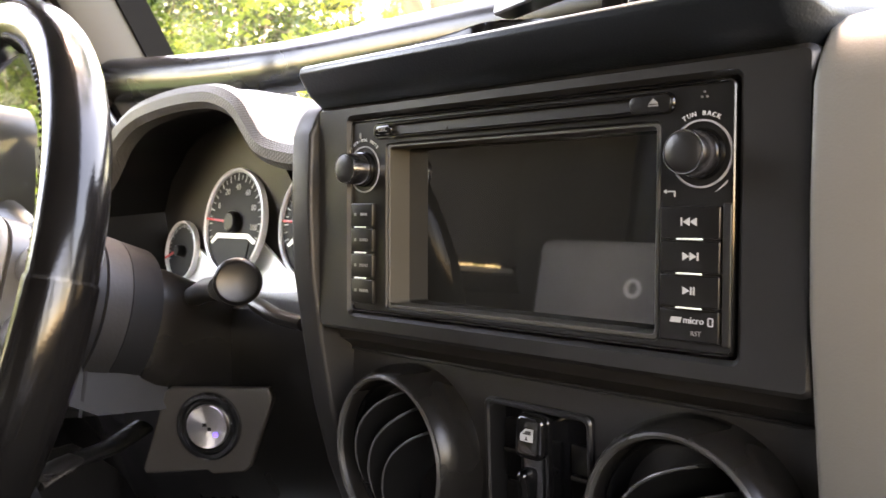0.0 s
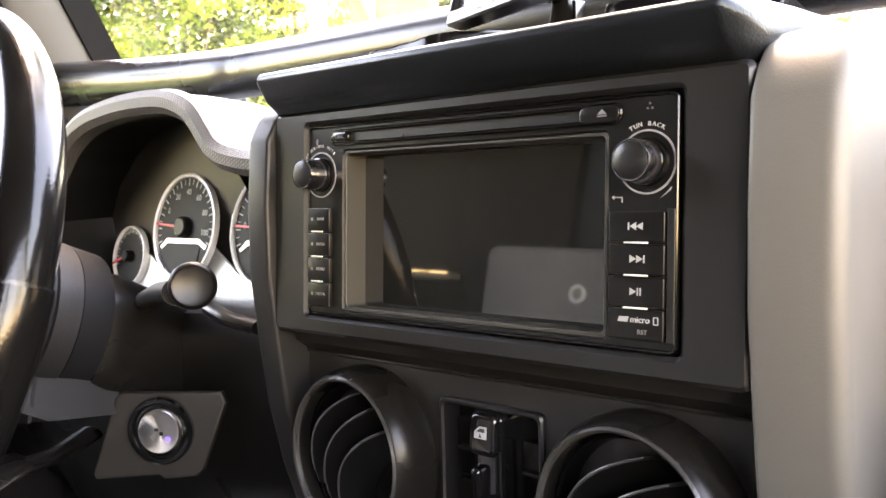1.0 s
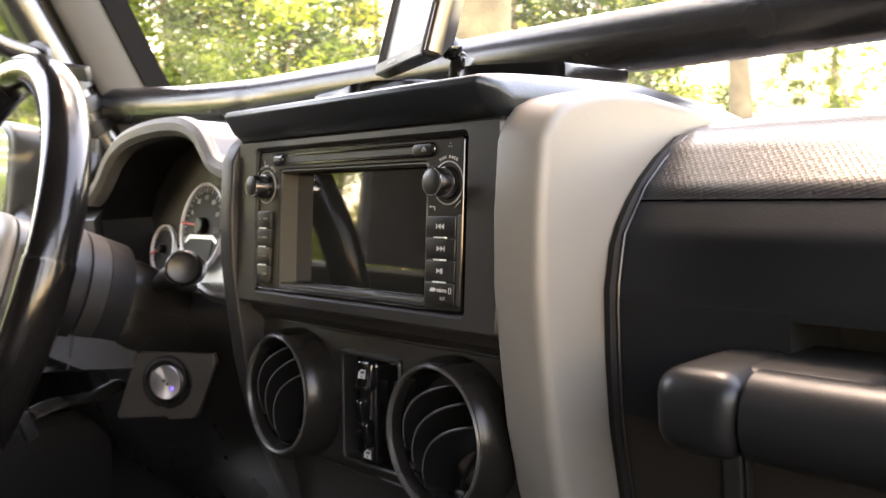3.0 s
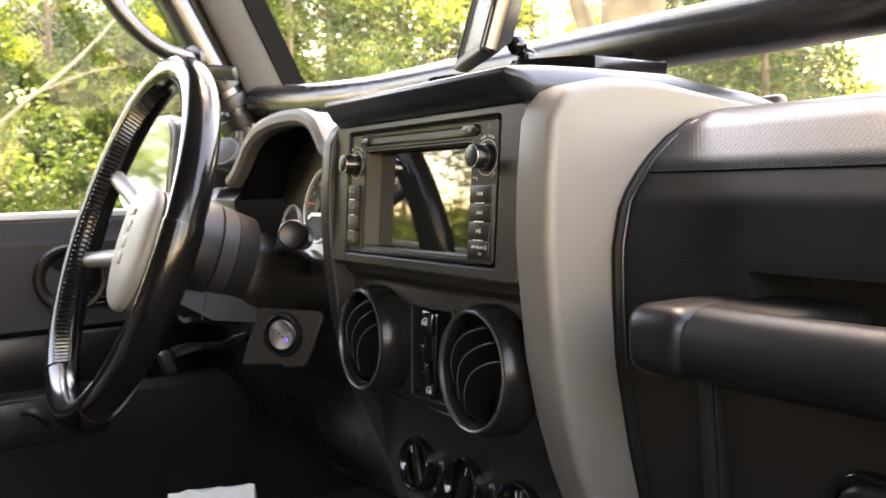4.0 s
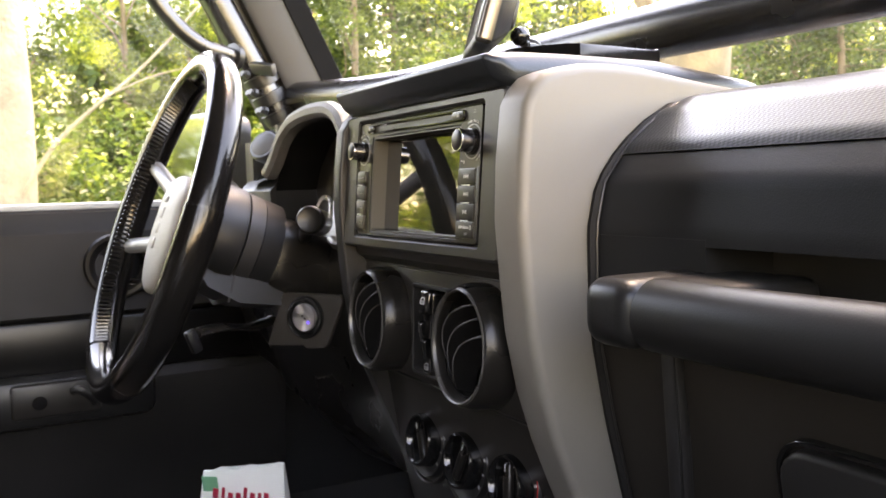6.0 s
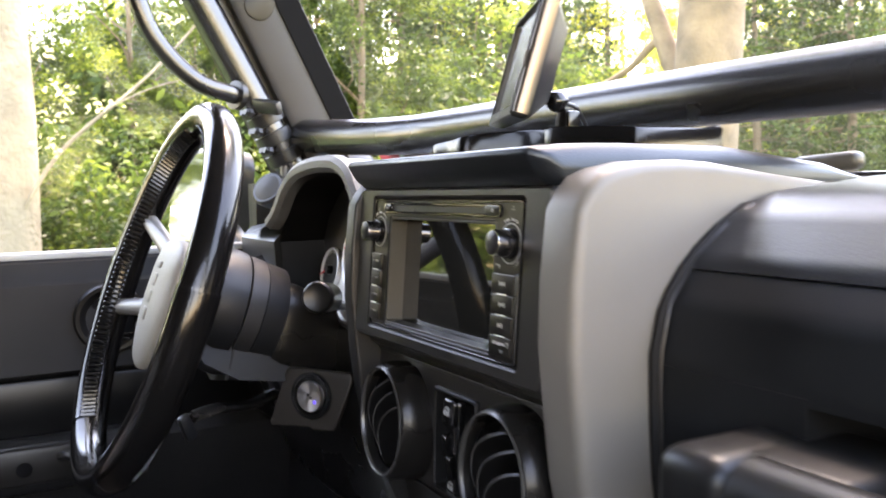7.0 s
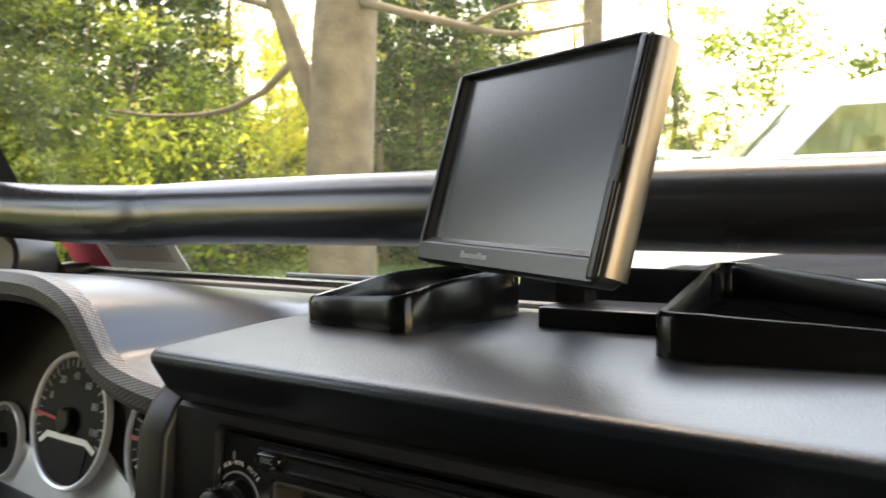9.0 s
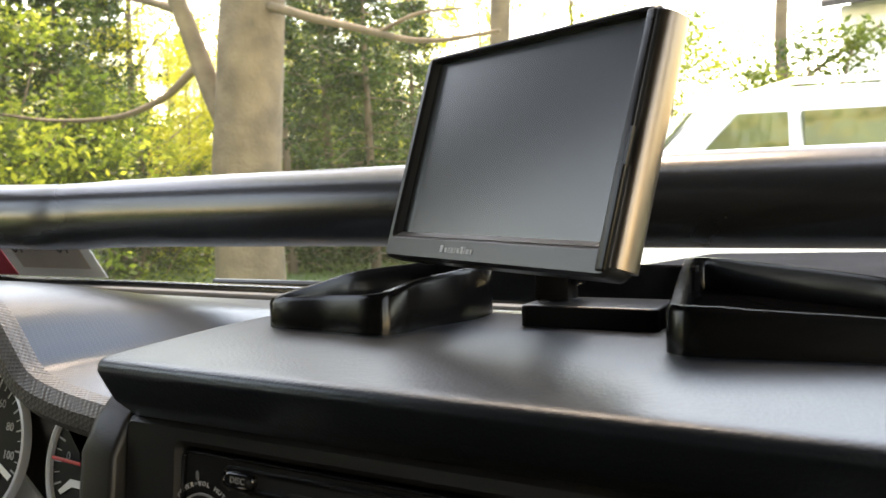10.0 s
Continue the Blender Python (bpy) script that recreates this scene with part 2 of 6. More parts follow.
def lathe(profile, n=40, caps=True):
    """Turns (radius, height) pairs about z."""
    return loft([[(r * math.cos(2 * math.pi * i / n), r * math.sin(2 * math.pi * i / n), h) for i in range(n)] for r, h in profile], caps=caps)


def smooth_path(pts, per=8):
    """Catmull-Rom curve through the points."""
    P = [Vector(p) for p in pts]
    P = [2 * P[0] - P[1]] + P + [2 * P[-1] - P[-2]]
    out = []
    for i in range(1, len(P) - 2):
        for k in range(per):
            t = k / per
            a, b, c, d = P[i - 1:i + 3]
            out.append(0.5 * (2 * b + (c - a) * t + (2 * a - 5 * b + 4 * c - d) * t * t + (3 * b - a - 3 * c + d) * t ** 3))
    return out + [P[-2]]


def tube(pts, r, n=20, squash=1.0, closed=False):
    """Round bar along the points; r a number or a function of 0..1."""
    P = [Vector(p) for p in pts]
    k = len(P)
    rings, up = [], Vector((0.13, 0.21, 0.97)).normalized()
    for i, p in enumerate(P):
        a, b = (P[i - 1], P[(i + 1) % k]) if closed else (P[max(0, i - 1)], P[min(k - 1, i + 1)])
        t = (b - a).normalized()
        x = up.cross(t).normalized()
        y = t.cross(x)
        up = y
        rr = r(i / (k - 1)) if callable(r) else r
        rings.append([p + x * rr * math.cos(2 * math.pi * j / n) + y * rr * squash * math.sin(2 * math.pi * j / n) for j in range(n)])
    return loft(rings + ([rings[0]] if closed else []), caps=not closed)


def rrect(w, h, r, n=5, cx=0.0, cy=0.0):
    out = []
    for sx, sy, a0 in ((1, 1, 0), (-1, 1, 90), (-1, -1, 180), (1, -1, 270)):
        for i in range(n + 1):
            a = radians(a0 + 90 * i / n)
            out.append((cx + sx * (w / 2 - r) + r * math.cos(a), cy + sy * (h / 2 - r) + r * math.sin(a)))
    return out


def offset(pts, d):
    """Moves an outline inwards by d."""
    n, out = len(pts), []
    area = sum(pts[i][0] * pts[(i + 1) % n][1] - pts[(i + 1) % n][0] * pts[i][1] for i in range(n))
    s = 1 if area > 0 else -1
    for i in range(n):
        a, b, c = Vector(pts[i - 1]), Vector(pts[i]), Vector(pts[(i + 1) % n])
        e, f = (b - a).normalized(), (c - b).normalized()
        q = Vector((-(e.y + f.y), e.x + f.x)) * s
        q = q / max(q.length, 1e-6)
        k = max(0.5, abs(q.dot(Vector((-e.y, e.x)))))
        out.append(tuple(b + q * d / k))
    return out


def slab(outline, z0, z1, soft=0.0, steps=3):
    """Solid of an outline in x, y from z0 to z1, its upper edge rounded."""
    rings = [[(x, y, z0) for x, y in outline]]
    if soft:
        for i in range(steps + 1):
            a = math.pi / 2 * i / steps
            o = offset(outline, soft * (1 - math.cos(a)))
            rings.append([(x, y, z1 - soft + soft * math.sin(a)) for x, y in o])
    else:
        rings.append([(x, y, z1) for x, y in outline])
    return loft(rings)


def plate(outer, inner, z0, z1, soft=0.0015):
    """Frame between two outlines of equally many points."""
    o1, i1 = offset(outer, soft), offset(inner, -soft)
    R = lambda o, z: [(x, y, z) for x, y in o]
    return loft([R(outer, z0), R(outer, z1 - soft), R(o1, z1), R(i1, z1), R(inner, z1 - soft), R(inner, z0), R(outer, z0)], caps=False)


def block(sx, sy, sz, soft=0.003, cx=0.0, cy=0.0, cz=0.0, seg=2):
    bm = bmesh.new()
    bmesh.ops.create_cube(bm, size=1)
    for v in bm.verts:
        v.co = (v.co.x * sx + cx, v.co.y * sy + cy, v.co.z * sz + cz)
    if soft:
        bmesh.ops.bevel(bm, geom=bm.edges[:], offset=min(soft, min(sx, sy, sz) * 0.45), segments=seg, affect="EDGES", profile=0.5)
    return bm


def joined(bms):
    out = bmesh.new()
    for b in bms:
        me = bpy.data.meshes.new("tmp")
        b.to_mesh(me)
        b.free()
        out.from_mesh(me)
        bpy.data.meshes.remove(me)
    return out


def moved(bm, m):
    bmesh.ops.transform(bm, matrix=m, verts=bm.verts[:])
    return bm


def words(name, text, size, material, parent, m, depth=0.0002):
    """Printed characters as a thin mesh, centred."""
    cu = bpy.data.curves.new(name, "FONT")
    cu.body, cu.size, cu.extrude, cu.align_x, cu.align_y = text, size, depth, "CENTER", "CENTER"
    cu.resolution_u = 2
    ob = bpy.data.objects.new(name, cu)
    me = bpy.data.meshes.new_from_object(ob)
    bpy.data.objects.remove(ob)
    me.materials.append(material)
    o = new(name, me)
    o.parent, o.matrix_basis = parent, m
    return o


def flat(pts, z=0.0):
    bm = bmesh.new()
    bm.faces.new([bm.verts.new((x, y, z)) for x, y in pts])
    return bm


def face_frame(x, y, z, back=5.0, turn=0.0):
    """Frame on a face that looks back at the driver: x along it, y up it, z out of it; leaning away by some degrees, turned about the upright."""
    return pose(x, y, z) @ pose(0, 0, 0, 0, 0, turn) @ pose(0, 0, 0, 90 - back, 0, 0)


def interp(table, v):
    xs, ys = zip(*table)
    return float(np.interp(v, xs, ys))

# ---- centre stack ----
FRONT = [(0.60, 0.16), (0.75, 0.10), (0.82, 0.075), (0.90, 0.045), (0.95, 0.022), (1.0, 0.006), (1.05, -0.004), (1.12, -0.009), (1.18, -0.006), (1.21, 0.001)]
SEAM = [(0.60, 0.17), (0.80, 0.11), (0.92, 0.075), (0.98, 0.06), (1.037, 0.049), (1.075, 0.047), (1.112, 0.047), (1.142, 0.054), (1.167, 0.074), (1.19, 0.105), (1.202, 0.135), (1.208, 0.2)]

stack = thing("centre_stack", pose(0, 0.1, 0.62), "black dashboard centre stack with warm grey side cheeks", "car dashboard")
SI = pose(0, 0.1, 0.62).inverted()


def cheek(side):
    """Side cheek: a thick rounded fin whose front edge follows the stack's profile."""
    pts = []
    for i in range(16):
        z = 0.62 + (1.195 - 0.62) * i / 15
        pts.append((interp(FRONT, z), z))
    pts += [(0.004, 1.206), (0.012, 1.2135), (0.024, 1.218), (0.045, 1.2215), (0.07, 1.222), (0.095, 1.2205), (0.148, 1.213), (0.2, 1.207), (0.27, 1.2), (0.27, 0.62)]
    a, b = (0.137, 0.1705) if side > 0 else (0.1365, 0.158)
    r_in, r_out = (0.0025, 0.0075) if side > 0 else (0.0025, 0.007)
    rings = []
    steps = 5
    for i in range(steps + 1):
        t = math.pi / 2 * i / steps
        rings.append([(a + r_in * (1 - math.cos(t)), y, z) for y, z in offset(pts, r_in * (1 - math.sin(t)))])
    for i in range(steps + 1):
        t = math.pi / 2 * i / steps
        rings.append([(b - r_out * (1 - math.sin(t)), y, z) for y, z in offset(pts, r_out * (1 - math.cos(t)))])
    rings = [[(side * x, y, z) for x, y, z in r] for r in rings]
    return moved(loft(rings), SI)


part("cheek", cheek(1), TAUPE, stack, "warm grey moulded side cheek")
# left cheek: a much darker copy of the right cheek's plastic
part("cheek", cheek(-1), mat("darkened_cheek_plastic", (0.01215, 0.01161, 0.01107), 0.42, grain=1300, bump=0.2, spec=0.3), stack, "dark moulded side cheek")

RF = face_frame(0, 0, 1.15)
part("radio_bezel", moved(plate(rrect(0.274, 0.1205, 0.004, cy=-0.0012), rrect(0.219, 0.1025, 0.002), -0.03, 0.0015, 0.002), SI @ RF), SATIN, stack, "satin dark grey radio surround")


def visor():
    """Lid lip over the radio: thin, rolled front edge, underside cut back, ends chamfered."""
    roll = [(p.x, p.y) for p in smooth_path([(0.004, 1.2318, 0), (-0.0055, 1.2311, 0), (-0.0088, 1.2300, 0), (-0.0099, 1.2280, 0), (-0.0095, 1.2254, 0), (-0.0035, 1.2155, 0)], 4)]
    top = [(0.28, 1.209), (0.235, 1.2205), (0.14, 1.2318), (0.06, 1.2331), (0.03, 1.2329), (0.014, 1.2325)]
    sec = [(0.28, 1.195)] + top + roll + [(0.0045, 1.209), (0.06, 1.205)]
    rings = []
    for x, cut, drop in ((-0.139, 0.0055, 0.05), (-0.1375, 0.0035, 0.02), (-0.1345, 0.0015, 0.0), (-0.132, 0.0, 0.0), (0.0, 0.0, 0.0), (0.128, 0.0, 0.0), (0.131, 0.001, 0.02), (0.1355, 0.012, 0.17), (0.139, 0.02, 0.42)):
        r = []
        for y, z in sec:
            y += cut * max(0.0, 0.06 - y) / 0.07
            z -= drop * max(0.0, z - 1.205)
            wide = 1 + max(0, (y - 0.02)) * (1.4 if x < 0 else 0.0)
            r.append((x * wide, y, z))
        rings.append(r)
    return moved(loft(rings), SI)


part("lid", visor(), LID, stack, "grained black lid overhanging the radio", angle=50)


def lower_panel():
    """Switch and vent panel under the radio, set back, with an opening for the switches."""
    prof = [(1.098, 0.03), (1.088, 0.006), (1.080, 0.008), (1.0755, 0.014), (1.072, 0.017), (1.0595, 0.0155), (1.03, 0.013), (0.9835, 0.0152), (0.972, 0.018)]

    def piece(p, xs):
        return loft([[(x, y, z) for z, y in p] + [(x, 0.05, p[-1][0]), (x, 0.05, p[0][0])] for x in xs])

    return moved(joined([piece(prof, (-0.137, -0.13, -0.0315)), piece(prof, (0.0315, 0.13, 0.1375)), piece(prof[:6], (-0.0315, 0.0315)), piece(prof[7:], (-0.0315, 0.0315))]), SI)


part("vent_panel", lower_panel(), DARK, stack)


def heater_panel():
    prof = [(0.9705, 0.028), (0.966, 0.035), (0.93, 0.041), (0.88, 0.049), (0.83, 0.060), (0.82, 0.07)]
    rings = [[(x, y, z) for z, y in prof] + [(x, 0.16, 0.82), (x, 0.12, 0.9705)] for x in (-0.137, -0.12, 0.12, 0.1375)]
    return moved(loft(rings), SI)


part("heater_panel", heater_panel(), DARK, stack)
part("panel_bead", moved(tube([(-0.1365, 0.0165, 0.9745), (0.0, 0.0165, 0.9745), (0.137, 0.0165, 0.9745)], 0.0013, 8), SI), SATIN, stack)
part("panel_bead", moved(tube([(-0.1365, 0.0162, 1.0725), (0.0, 0.0162, 1.0725), (0.137, 0.0162, 1.0725)], 0.0011, 8), SI), SATIN, stack)
part("console", moved(block(0.27, 0.12, 0.2, 0.015), SI @ pose(0, 0.17, 0.72)), DARK, stack)
part("rear_fill", moved(block(0.26, 0.06, 0.25, 0.005), SI @ pose(0, 0.14, 1.07)), BLACK, stack)


LOUVRE = mat("dark_louvre_plastic", (0.003375, 0.003375, 0.003375), 0.3, bump=0, spec=0.25)
EDGEGLINT = mat("louvre_edge_glint", (0.05, 0.05, 0.049), 0.25, bump=0)
VENTBLACK = mat("vent_drum_plastic", (0.0072, 0.0066, 0.006), 0.28, grain=1500, bump=0.12, spec=0.22)


def vent(x, twist):
    v = tagged(new("air_vent"), "round black air vent with angled louvres")
    v.parent, v.matrix_basis = stack, SI @ face_frame(x, 0.006, 1.0235, 4) @ pose(0, 0, 0, 0, -3, 0)
    part("housing", lathe([(0.0472, -0.022), (0.0472, 0.002), (0.0465, 0.007), (0.045, 0.0115), (0.0433, 0.0142), (0.0425, 0.0148), (0.0412, 0.0142), (0.0405, 0.011), (0.040, 0.004), (0.039, -0.02), (0.001, -0.021)], 56), VENTBLACK, v)
    # rim colour raised to carry its highlight all the way round
    part("rim", lathe([(0.0428, 0.0142), (0.0430, 0.0152), (0.0420, 0.0162), (0.0408, 0.0155), (0.0402, 0.0132), (0.0428, 0.0142)], 56, caps=False), mat("rim_highlight_plastic", (0.034, 0.033, 0.031), 0.27, grain=900), v, "satin dark grey rim")
    part("barrel", lathe([(0.0398, -0.008), (0.0398, 0.004), (0.0385, 0.007), (0.0372, 0.0075), (0.0362, 0.005), (0.0355, -0.009), (0.001, -0.010)], 48), GLOSS, v)
    for dx in (-0.013, 0.001, 0.015):
        h = math.sqrt(0.036 ** 2 - dx ** 2)
        rings = []
        for i in range(13):
            y = -h + 2 * h * i / 12
            bow = 0.012 * (1 - (y / h) ** 2)
            z = 0.005 + 0.011 * (1 - (y / 0.038) ** 2)
            rings.append([(dx - bow + 0.0009, y, z), (dx - bow - 0.0009, y, z), (dx - bow + 0.0125, y, z - 0.015), (dx - bow + 0.0145, y, z - 0.015)])
        lv = part("louvre", loft(rings), LOUVRE, v, m=pose(0, 0, 0, 0, 0, twist))
        # paler bead paints the highlight that runs along each louvre edge
        part("louvre_edge", tube([(r[1][0] + 0.0009, r[1][1], r[1][2]) for r in rings[1:-1]], 0.0006, 6), EDGEGLINT, lv)
    return v


vent(-0.0835, -34)
vent(0.0835, -46)

# window switches between the vents
sw = tagged(new("switch_panel"), "recessed black window switch panel")
sw.parent, sw.matrix_basis = stack, SI @ face_frame(0, 0.014, 1.0215, 2)
part("surround", plate(rrect(0.064, 0.078, 0.004), rrect(0.058, 0.072, 0.003), -0.012, 0.003, 0.001), BLACK, sw)
part("well", slab(rrect(0.06, 0.074, 0.003), -0.016, -0.010), GLOSS, sw)
part("spine", slab(rrect(0.0185, 0.072, 0.005), -0.012, 0.005, 0.004, 4), GLOSS, sw, "rounded gloss black spine")
part("rocker", moved(slab(rrect(0.0165, 0.021, 0.004), 0.0, 0.0085, 0.003, 4), pose(0, 0.0245, 0.0, -6, 0, 0)), GLOSS, sw)
for x, y in ((-0.003, 0.001), (0.0035, -0.013)):
    part("toggle", moved(slab(rrect(0.0062, 0.019, 0.003), 0.0, 0.0105, 0.003, 4), pose(x, y, 0.0, 8, 0, 0)), GLOSS, sw, "small raised toggle")


def window_icon(parent, m):
    part("icon", joined([slab([(-0.0035, -0.0028), (0.004, -0.0028), (0.004, 0.0032), (-0.0005, 0.0032), (-0.0035, 0.0005)], 0, 0.0002)]), WHITE, parent, m=m)
    part("icon_pane", joined([slab([(-0.0022, 0.0004), (0.0028, 0.0004), (0.0028, 0.0022), (-0.0001, 0.0022)], 0, 0.0003), slab([(-0.0008, -0.0022), (0.001, -0.0022), (0.0001, -0.0002)], 0, 0.0003)]), BLACK, parent, m=m)


window_icon(sw, pose(0, 0.0265, 0.0090, -6, 0, 0))
window_icon(sw, pose(0, -0.0285, 0.0052, 0, 0, 0))
for x, y in ((-0.020, 0.012), (0.0205, 0.006), (-0.020, -0.02), (0.0205, -0.022)):
    part("blank_switch", block(0.0165, 0.030, 0.004, 0.0015, x, y, -0.0095), LOUVRE, sw)
    part("ridge", block(0.0125, 0.0026, 0.004, 0.001, x, y, -0.0062), SATIN, sw)

# heater knobs
for x, n in ((-0.068, 0), (0.005, 1), (0.078, 2)):
    k = tagged(new("heater_knob"), "black rotary heater knob with white dial marks")
    k.parent, k.matrix_basis = stack, SI @ face_frame(x, 0.0445, 0.9085, 9) @ Matrix.Scale(1.1, 4)
    part("dial_ring", lathe([(0.031, -0.004), (0.031, 0.002), (0.030, 0.0035), (0.028, 0.003), (0.0225, 0.001)], 40), BLACK, k)
    part("surround_ridge", lathe([(0.0365, -0.004), (0.0362, 0.0008), (0.0352, 0.0016), (0.0342, 0.0008), (0.034, -0.004)], 44, caps=False), DARK, k)
    part("grip", lathe([(0.0222, 0.0), (0.0218, 0.010), (0.0208, 0.0125), (0.0192, 0.0128), (0.0178, 0.0115), (0.0165, 0.006), (0.001, 0.0055)], 40), GLOSS, k)
    part("pointer", block(0.0085, 0.034, 0.006, 0.0028, 0, 0, 0.0075, 3), VENTBLACK, k, m=pose(0, 0, 0, 0, 0, (30, -20, 10)[n]))
    part("pointer_mark", block(0.0010, 0.005, 0.0006, 0, 0, 0.012, 0.0106), WHITE, k, m=pose(0, 0, 0, 0, 0, (30, -20, 10)[n]))
    marks = []
    for i in range(11):
        a = radians(215 - 25 * i)
        marks.append(moved(block(0.0011 if i % 2 else 0.0022, 0.0028, 0.0004, 0), pose(0.0262 * math.cos(a), 0.0262 * math.sin(a), 0.0029, 0, 0, math.degrees(a) - 90)))
    part("dial_marks", joined(marks), WHITE, k)
    if n == 2:
        for name, ink, a0 in (("cold_arc", (0.02, 0.12, 0.5), 130), ("hot_arc", (0.5, 0.02, 0.02), -40)):
            sweep = [radians(a0 + 10 * i) for i in range(11)]
            part(name, loft([[(q * math.cos(a), q * math.sin(a), 0.0036) for a in sweep] for q in (0.0288, 0.0302)], closed=False, caps=False), mat(name + "_ink", ink, 0.4, bump=0), k, "printed %s arc" % ("blue" if a0 > 0 else "red"))

# ---- radio ----
radio = thing("car_radio", RF, "black touchscreen car radio with two chrome-ringed knobs", "car radio")
part("faceplate", plate(rrect(0.2155, 0.0995, 0.0025), rrect(0.158, 0.0835, 0.002, cx=-0.002, cy=-0.0052), -0.004, 0.0, 0.0008), FACE, radio, "gloss black faceplate")
part("edge_bead", plate(rrect(0.2165, 0.1005, 0.003), rrect(0.2145, 0.0985, 0.0025), -0.003, 0.0012, 0.0004), GLOSS, radio)
part("screen_well", plate(rrect(0.158, 0.0835, 0.002, cx=-0.002, cy=-0.0052), rrect(0.1545, 0.080, 0.002, cx=-0.002, cy=-0.005), -0.0150, -0.0006, 0.0004), RECESS, radio, "recess walls, olive light painted into the grey")
part("screen", slab(rrect(0.157, 0.082, 0.001, cx=-0.002, cy=-0.005), -0.019, -0.0143), SCREEN, radio, "dark glossy touchscreen, switched off")
part("disc_slot", plate(rrect(0.174, 0.0085, 0.004, cx=-0.003, cy=0.0435), rrect(0.170, 0.0045, 0.002, cx=-0.003, cy=0.0435), -0.002, 0.0016, 0.0006), GLOSS, radio, "narrow disc slot")
part("slot_flap", slab(rrect(0.172, 0.0048, 0.002, cx=-0.003, cy=0.0435), -0.003, 0.0002), BLACK, radio)
part("disc_button", slab(rrect(0.0128, 0.0052, 0.0024, cx=-0.081, cy=0.0437), 0, 0.0028, 0.001), GLOSS, radio)
part("eject_button", slab(rrect(0.019, 0.0072, 0.0034, cx=0.0735, cy=0.0435), 0, 0.0020, 0.001), FACE, radio)
part("eject_icon", joined([slab([(-0.0022, -0.0002), (0.0022, -0.0002), (0, 0.0018)], 0, 0.0002), slab([(-0.0022, -0.0012), (0.0022, -0.0012), (0.0022, -0.0006), (-0.0022, -0.0006)], 0, 0.0002)]), PALE, radio, m=pose(0.0757, 0.0435, 0.0027))
words("disc_text", "DISC", 0.003, PALE, radio, pose(-0.081, 0.0437, 0.0029))
part("slot_grip", block(0.024, 0.0014, 0.0006, 0, -0.048, 0.0418, 0.0016), SATIN, radio)


def knob(x, y, r):
    k = tagged(new("knob"), "black knob with a chrome collar")
    k.parent, k.matrix_basis = radio, pose(x, y, 0)
    part("ring", lathe([(r * 1.58, 0), (r * 1.58, 0.0005), (r * 1.49, 0.0006), (r * 1.49, 0.0)], 40, caps=False), mat("printed_ring", (0.2, 0.2, 0.2), 0.4, bump=0), k, "pale printed ring round the knob")
    part("base", lathe([(r * 1.2, 0), (r * 1.15, 0.003), (r * 1.0, 0.0035)], 36), GLOSS, k)
    part("collar", lathe([(r * 1.04, 0.002), (r * 1.06, 0.004), (r * 1.03, 0.0095), (r * 1.03, 0.0125), (r * 1.0, 0.0134), (r * 0.94, 0.0134), (r * 0.93, 0.0124)], 44, caps=False), CHROME, k, "polished chrome collar")
    part("cap", lathe([(r * 0.935, 0.004), (r * 0.935, 0.0126), (r * 0.9, 0.0136), (r * 0.75, 0.0143), (r * 0.4, 0.0148), (0.0001, 0.0149)], 44), BLACK, k, "flat black knob face")


knob(-0.0985, 0.0245, 0.0077)
knob(0.0945, 0.0237, 0.0080)


def arc_words(text, radius, size, mid, x, y, ink):
    step = size * 0.82 / radius
    for i, c in enumerate(text):
        if c == " ":
            continue
        a = mid + (len(text) - 1) / 2 * step - i * step
        words("letter", c, size, ink, radio, pose(x + radius * math.cos(a), y + radius * math.sin(a), 0.0003, 0, 0, math.degrees(a) - 90))


arc_words("TUN BACK", 0.0148, 0.0025, math.pi / 2, 0.0945, 0.0237, WHITE)
arc_words("POWER VOL MUTE", 0.0152, 0.0023, math.pi / 2 + 0.05, -0.0985, 0.0245, WHITE)
part("arrow_mark", joined([slab([(-0.0022, 0.0), (0.0015, 0.0), (0.0015, 0.0005), (-0.0022, 0.0005)], 0, 0.0002), slab([(0.0015, -0.0018), (0.002, -0.0018), (0.002, 0.0005), (0.0015, 0.0005)], 0, 0.0002), slab([(-0.003, 0.00025), (-0.0018, -0.0006), (-0.0018, 0.0011)], 0, 0.0002)]), WHITE, radio, m=pose(0.0822, 0.0098, 0.0003))
part("swipe_mark", slab([(0, 0), (0.0045, 0.0032), (0.0048, 0.0045), (0.0038, 0.0035)], 0, 0.0002), WHITE, radio, m=pose(0.1005, 0.0095, 0.0003))
for x, y in ((-0.1015, 0.0392), (0.0955, 0.0445)):
    part("mic_holes", joined([moved(lathe([(0.0005, 0), (0.0005, 0.0002)], 8), pose(x + dx, y + dy, 0.0)) for dx, dy in ((-0.001, 0), (0.001, 0), (0, 0.0018))]), PALE, radio)
part("mic_icon", joined([slab(rrect(0.0014, 0.003, 0.0006, 3, 0, 0.001), 0, 0.0002), slab(rrect(0.0022, 0.0004, 0.0001, 2, 0, -0.0017), 0, 0.0002)]), PALE, radio, m=pose(-0.1015, 0.0412, 0.0002))

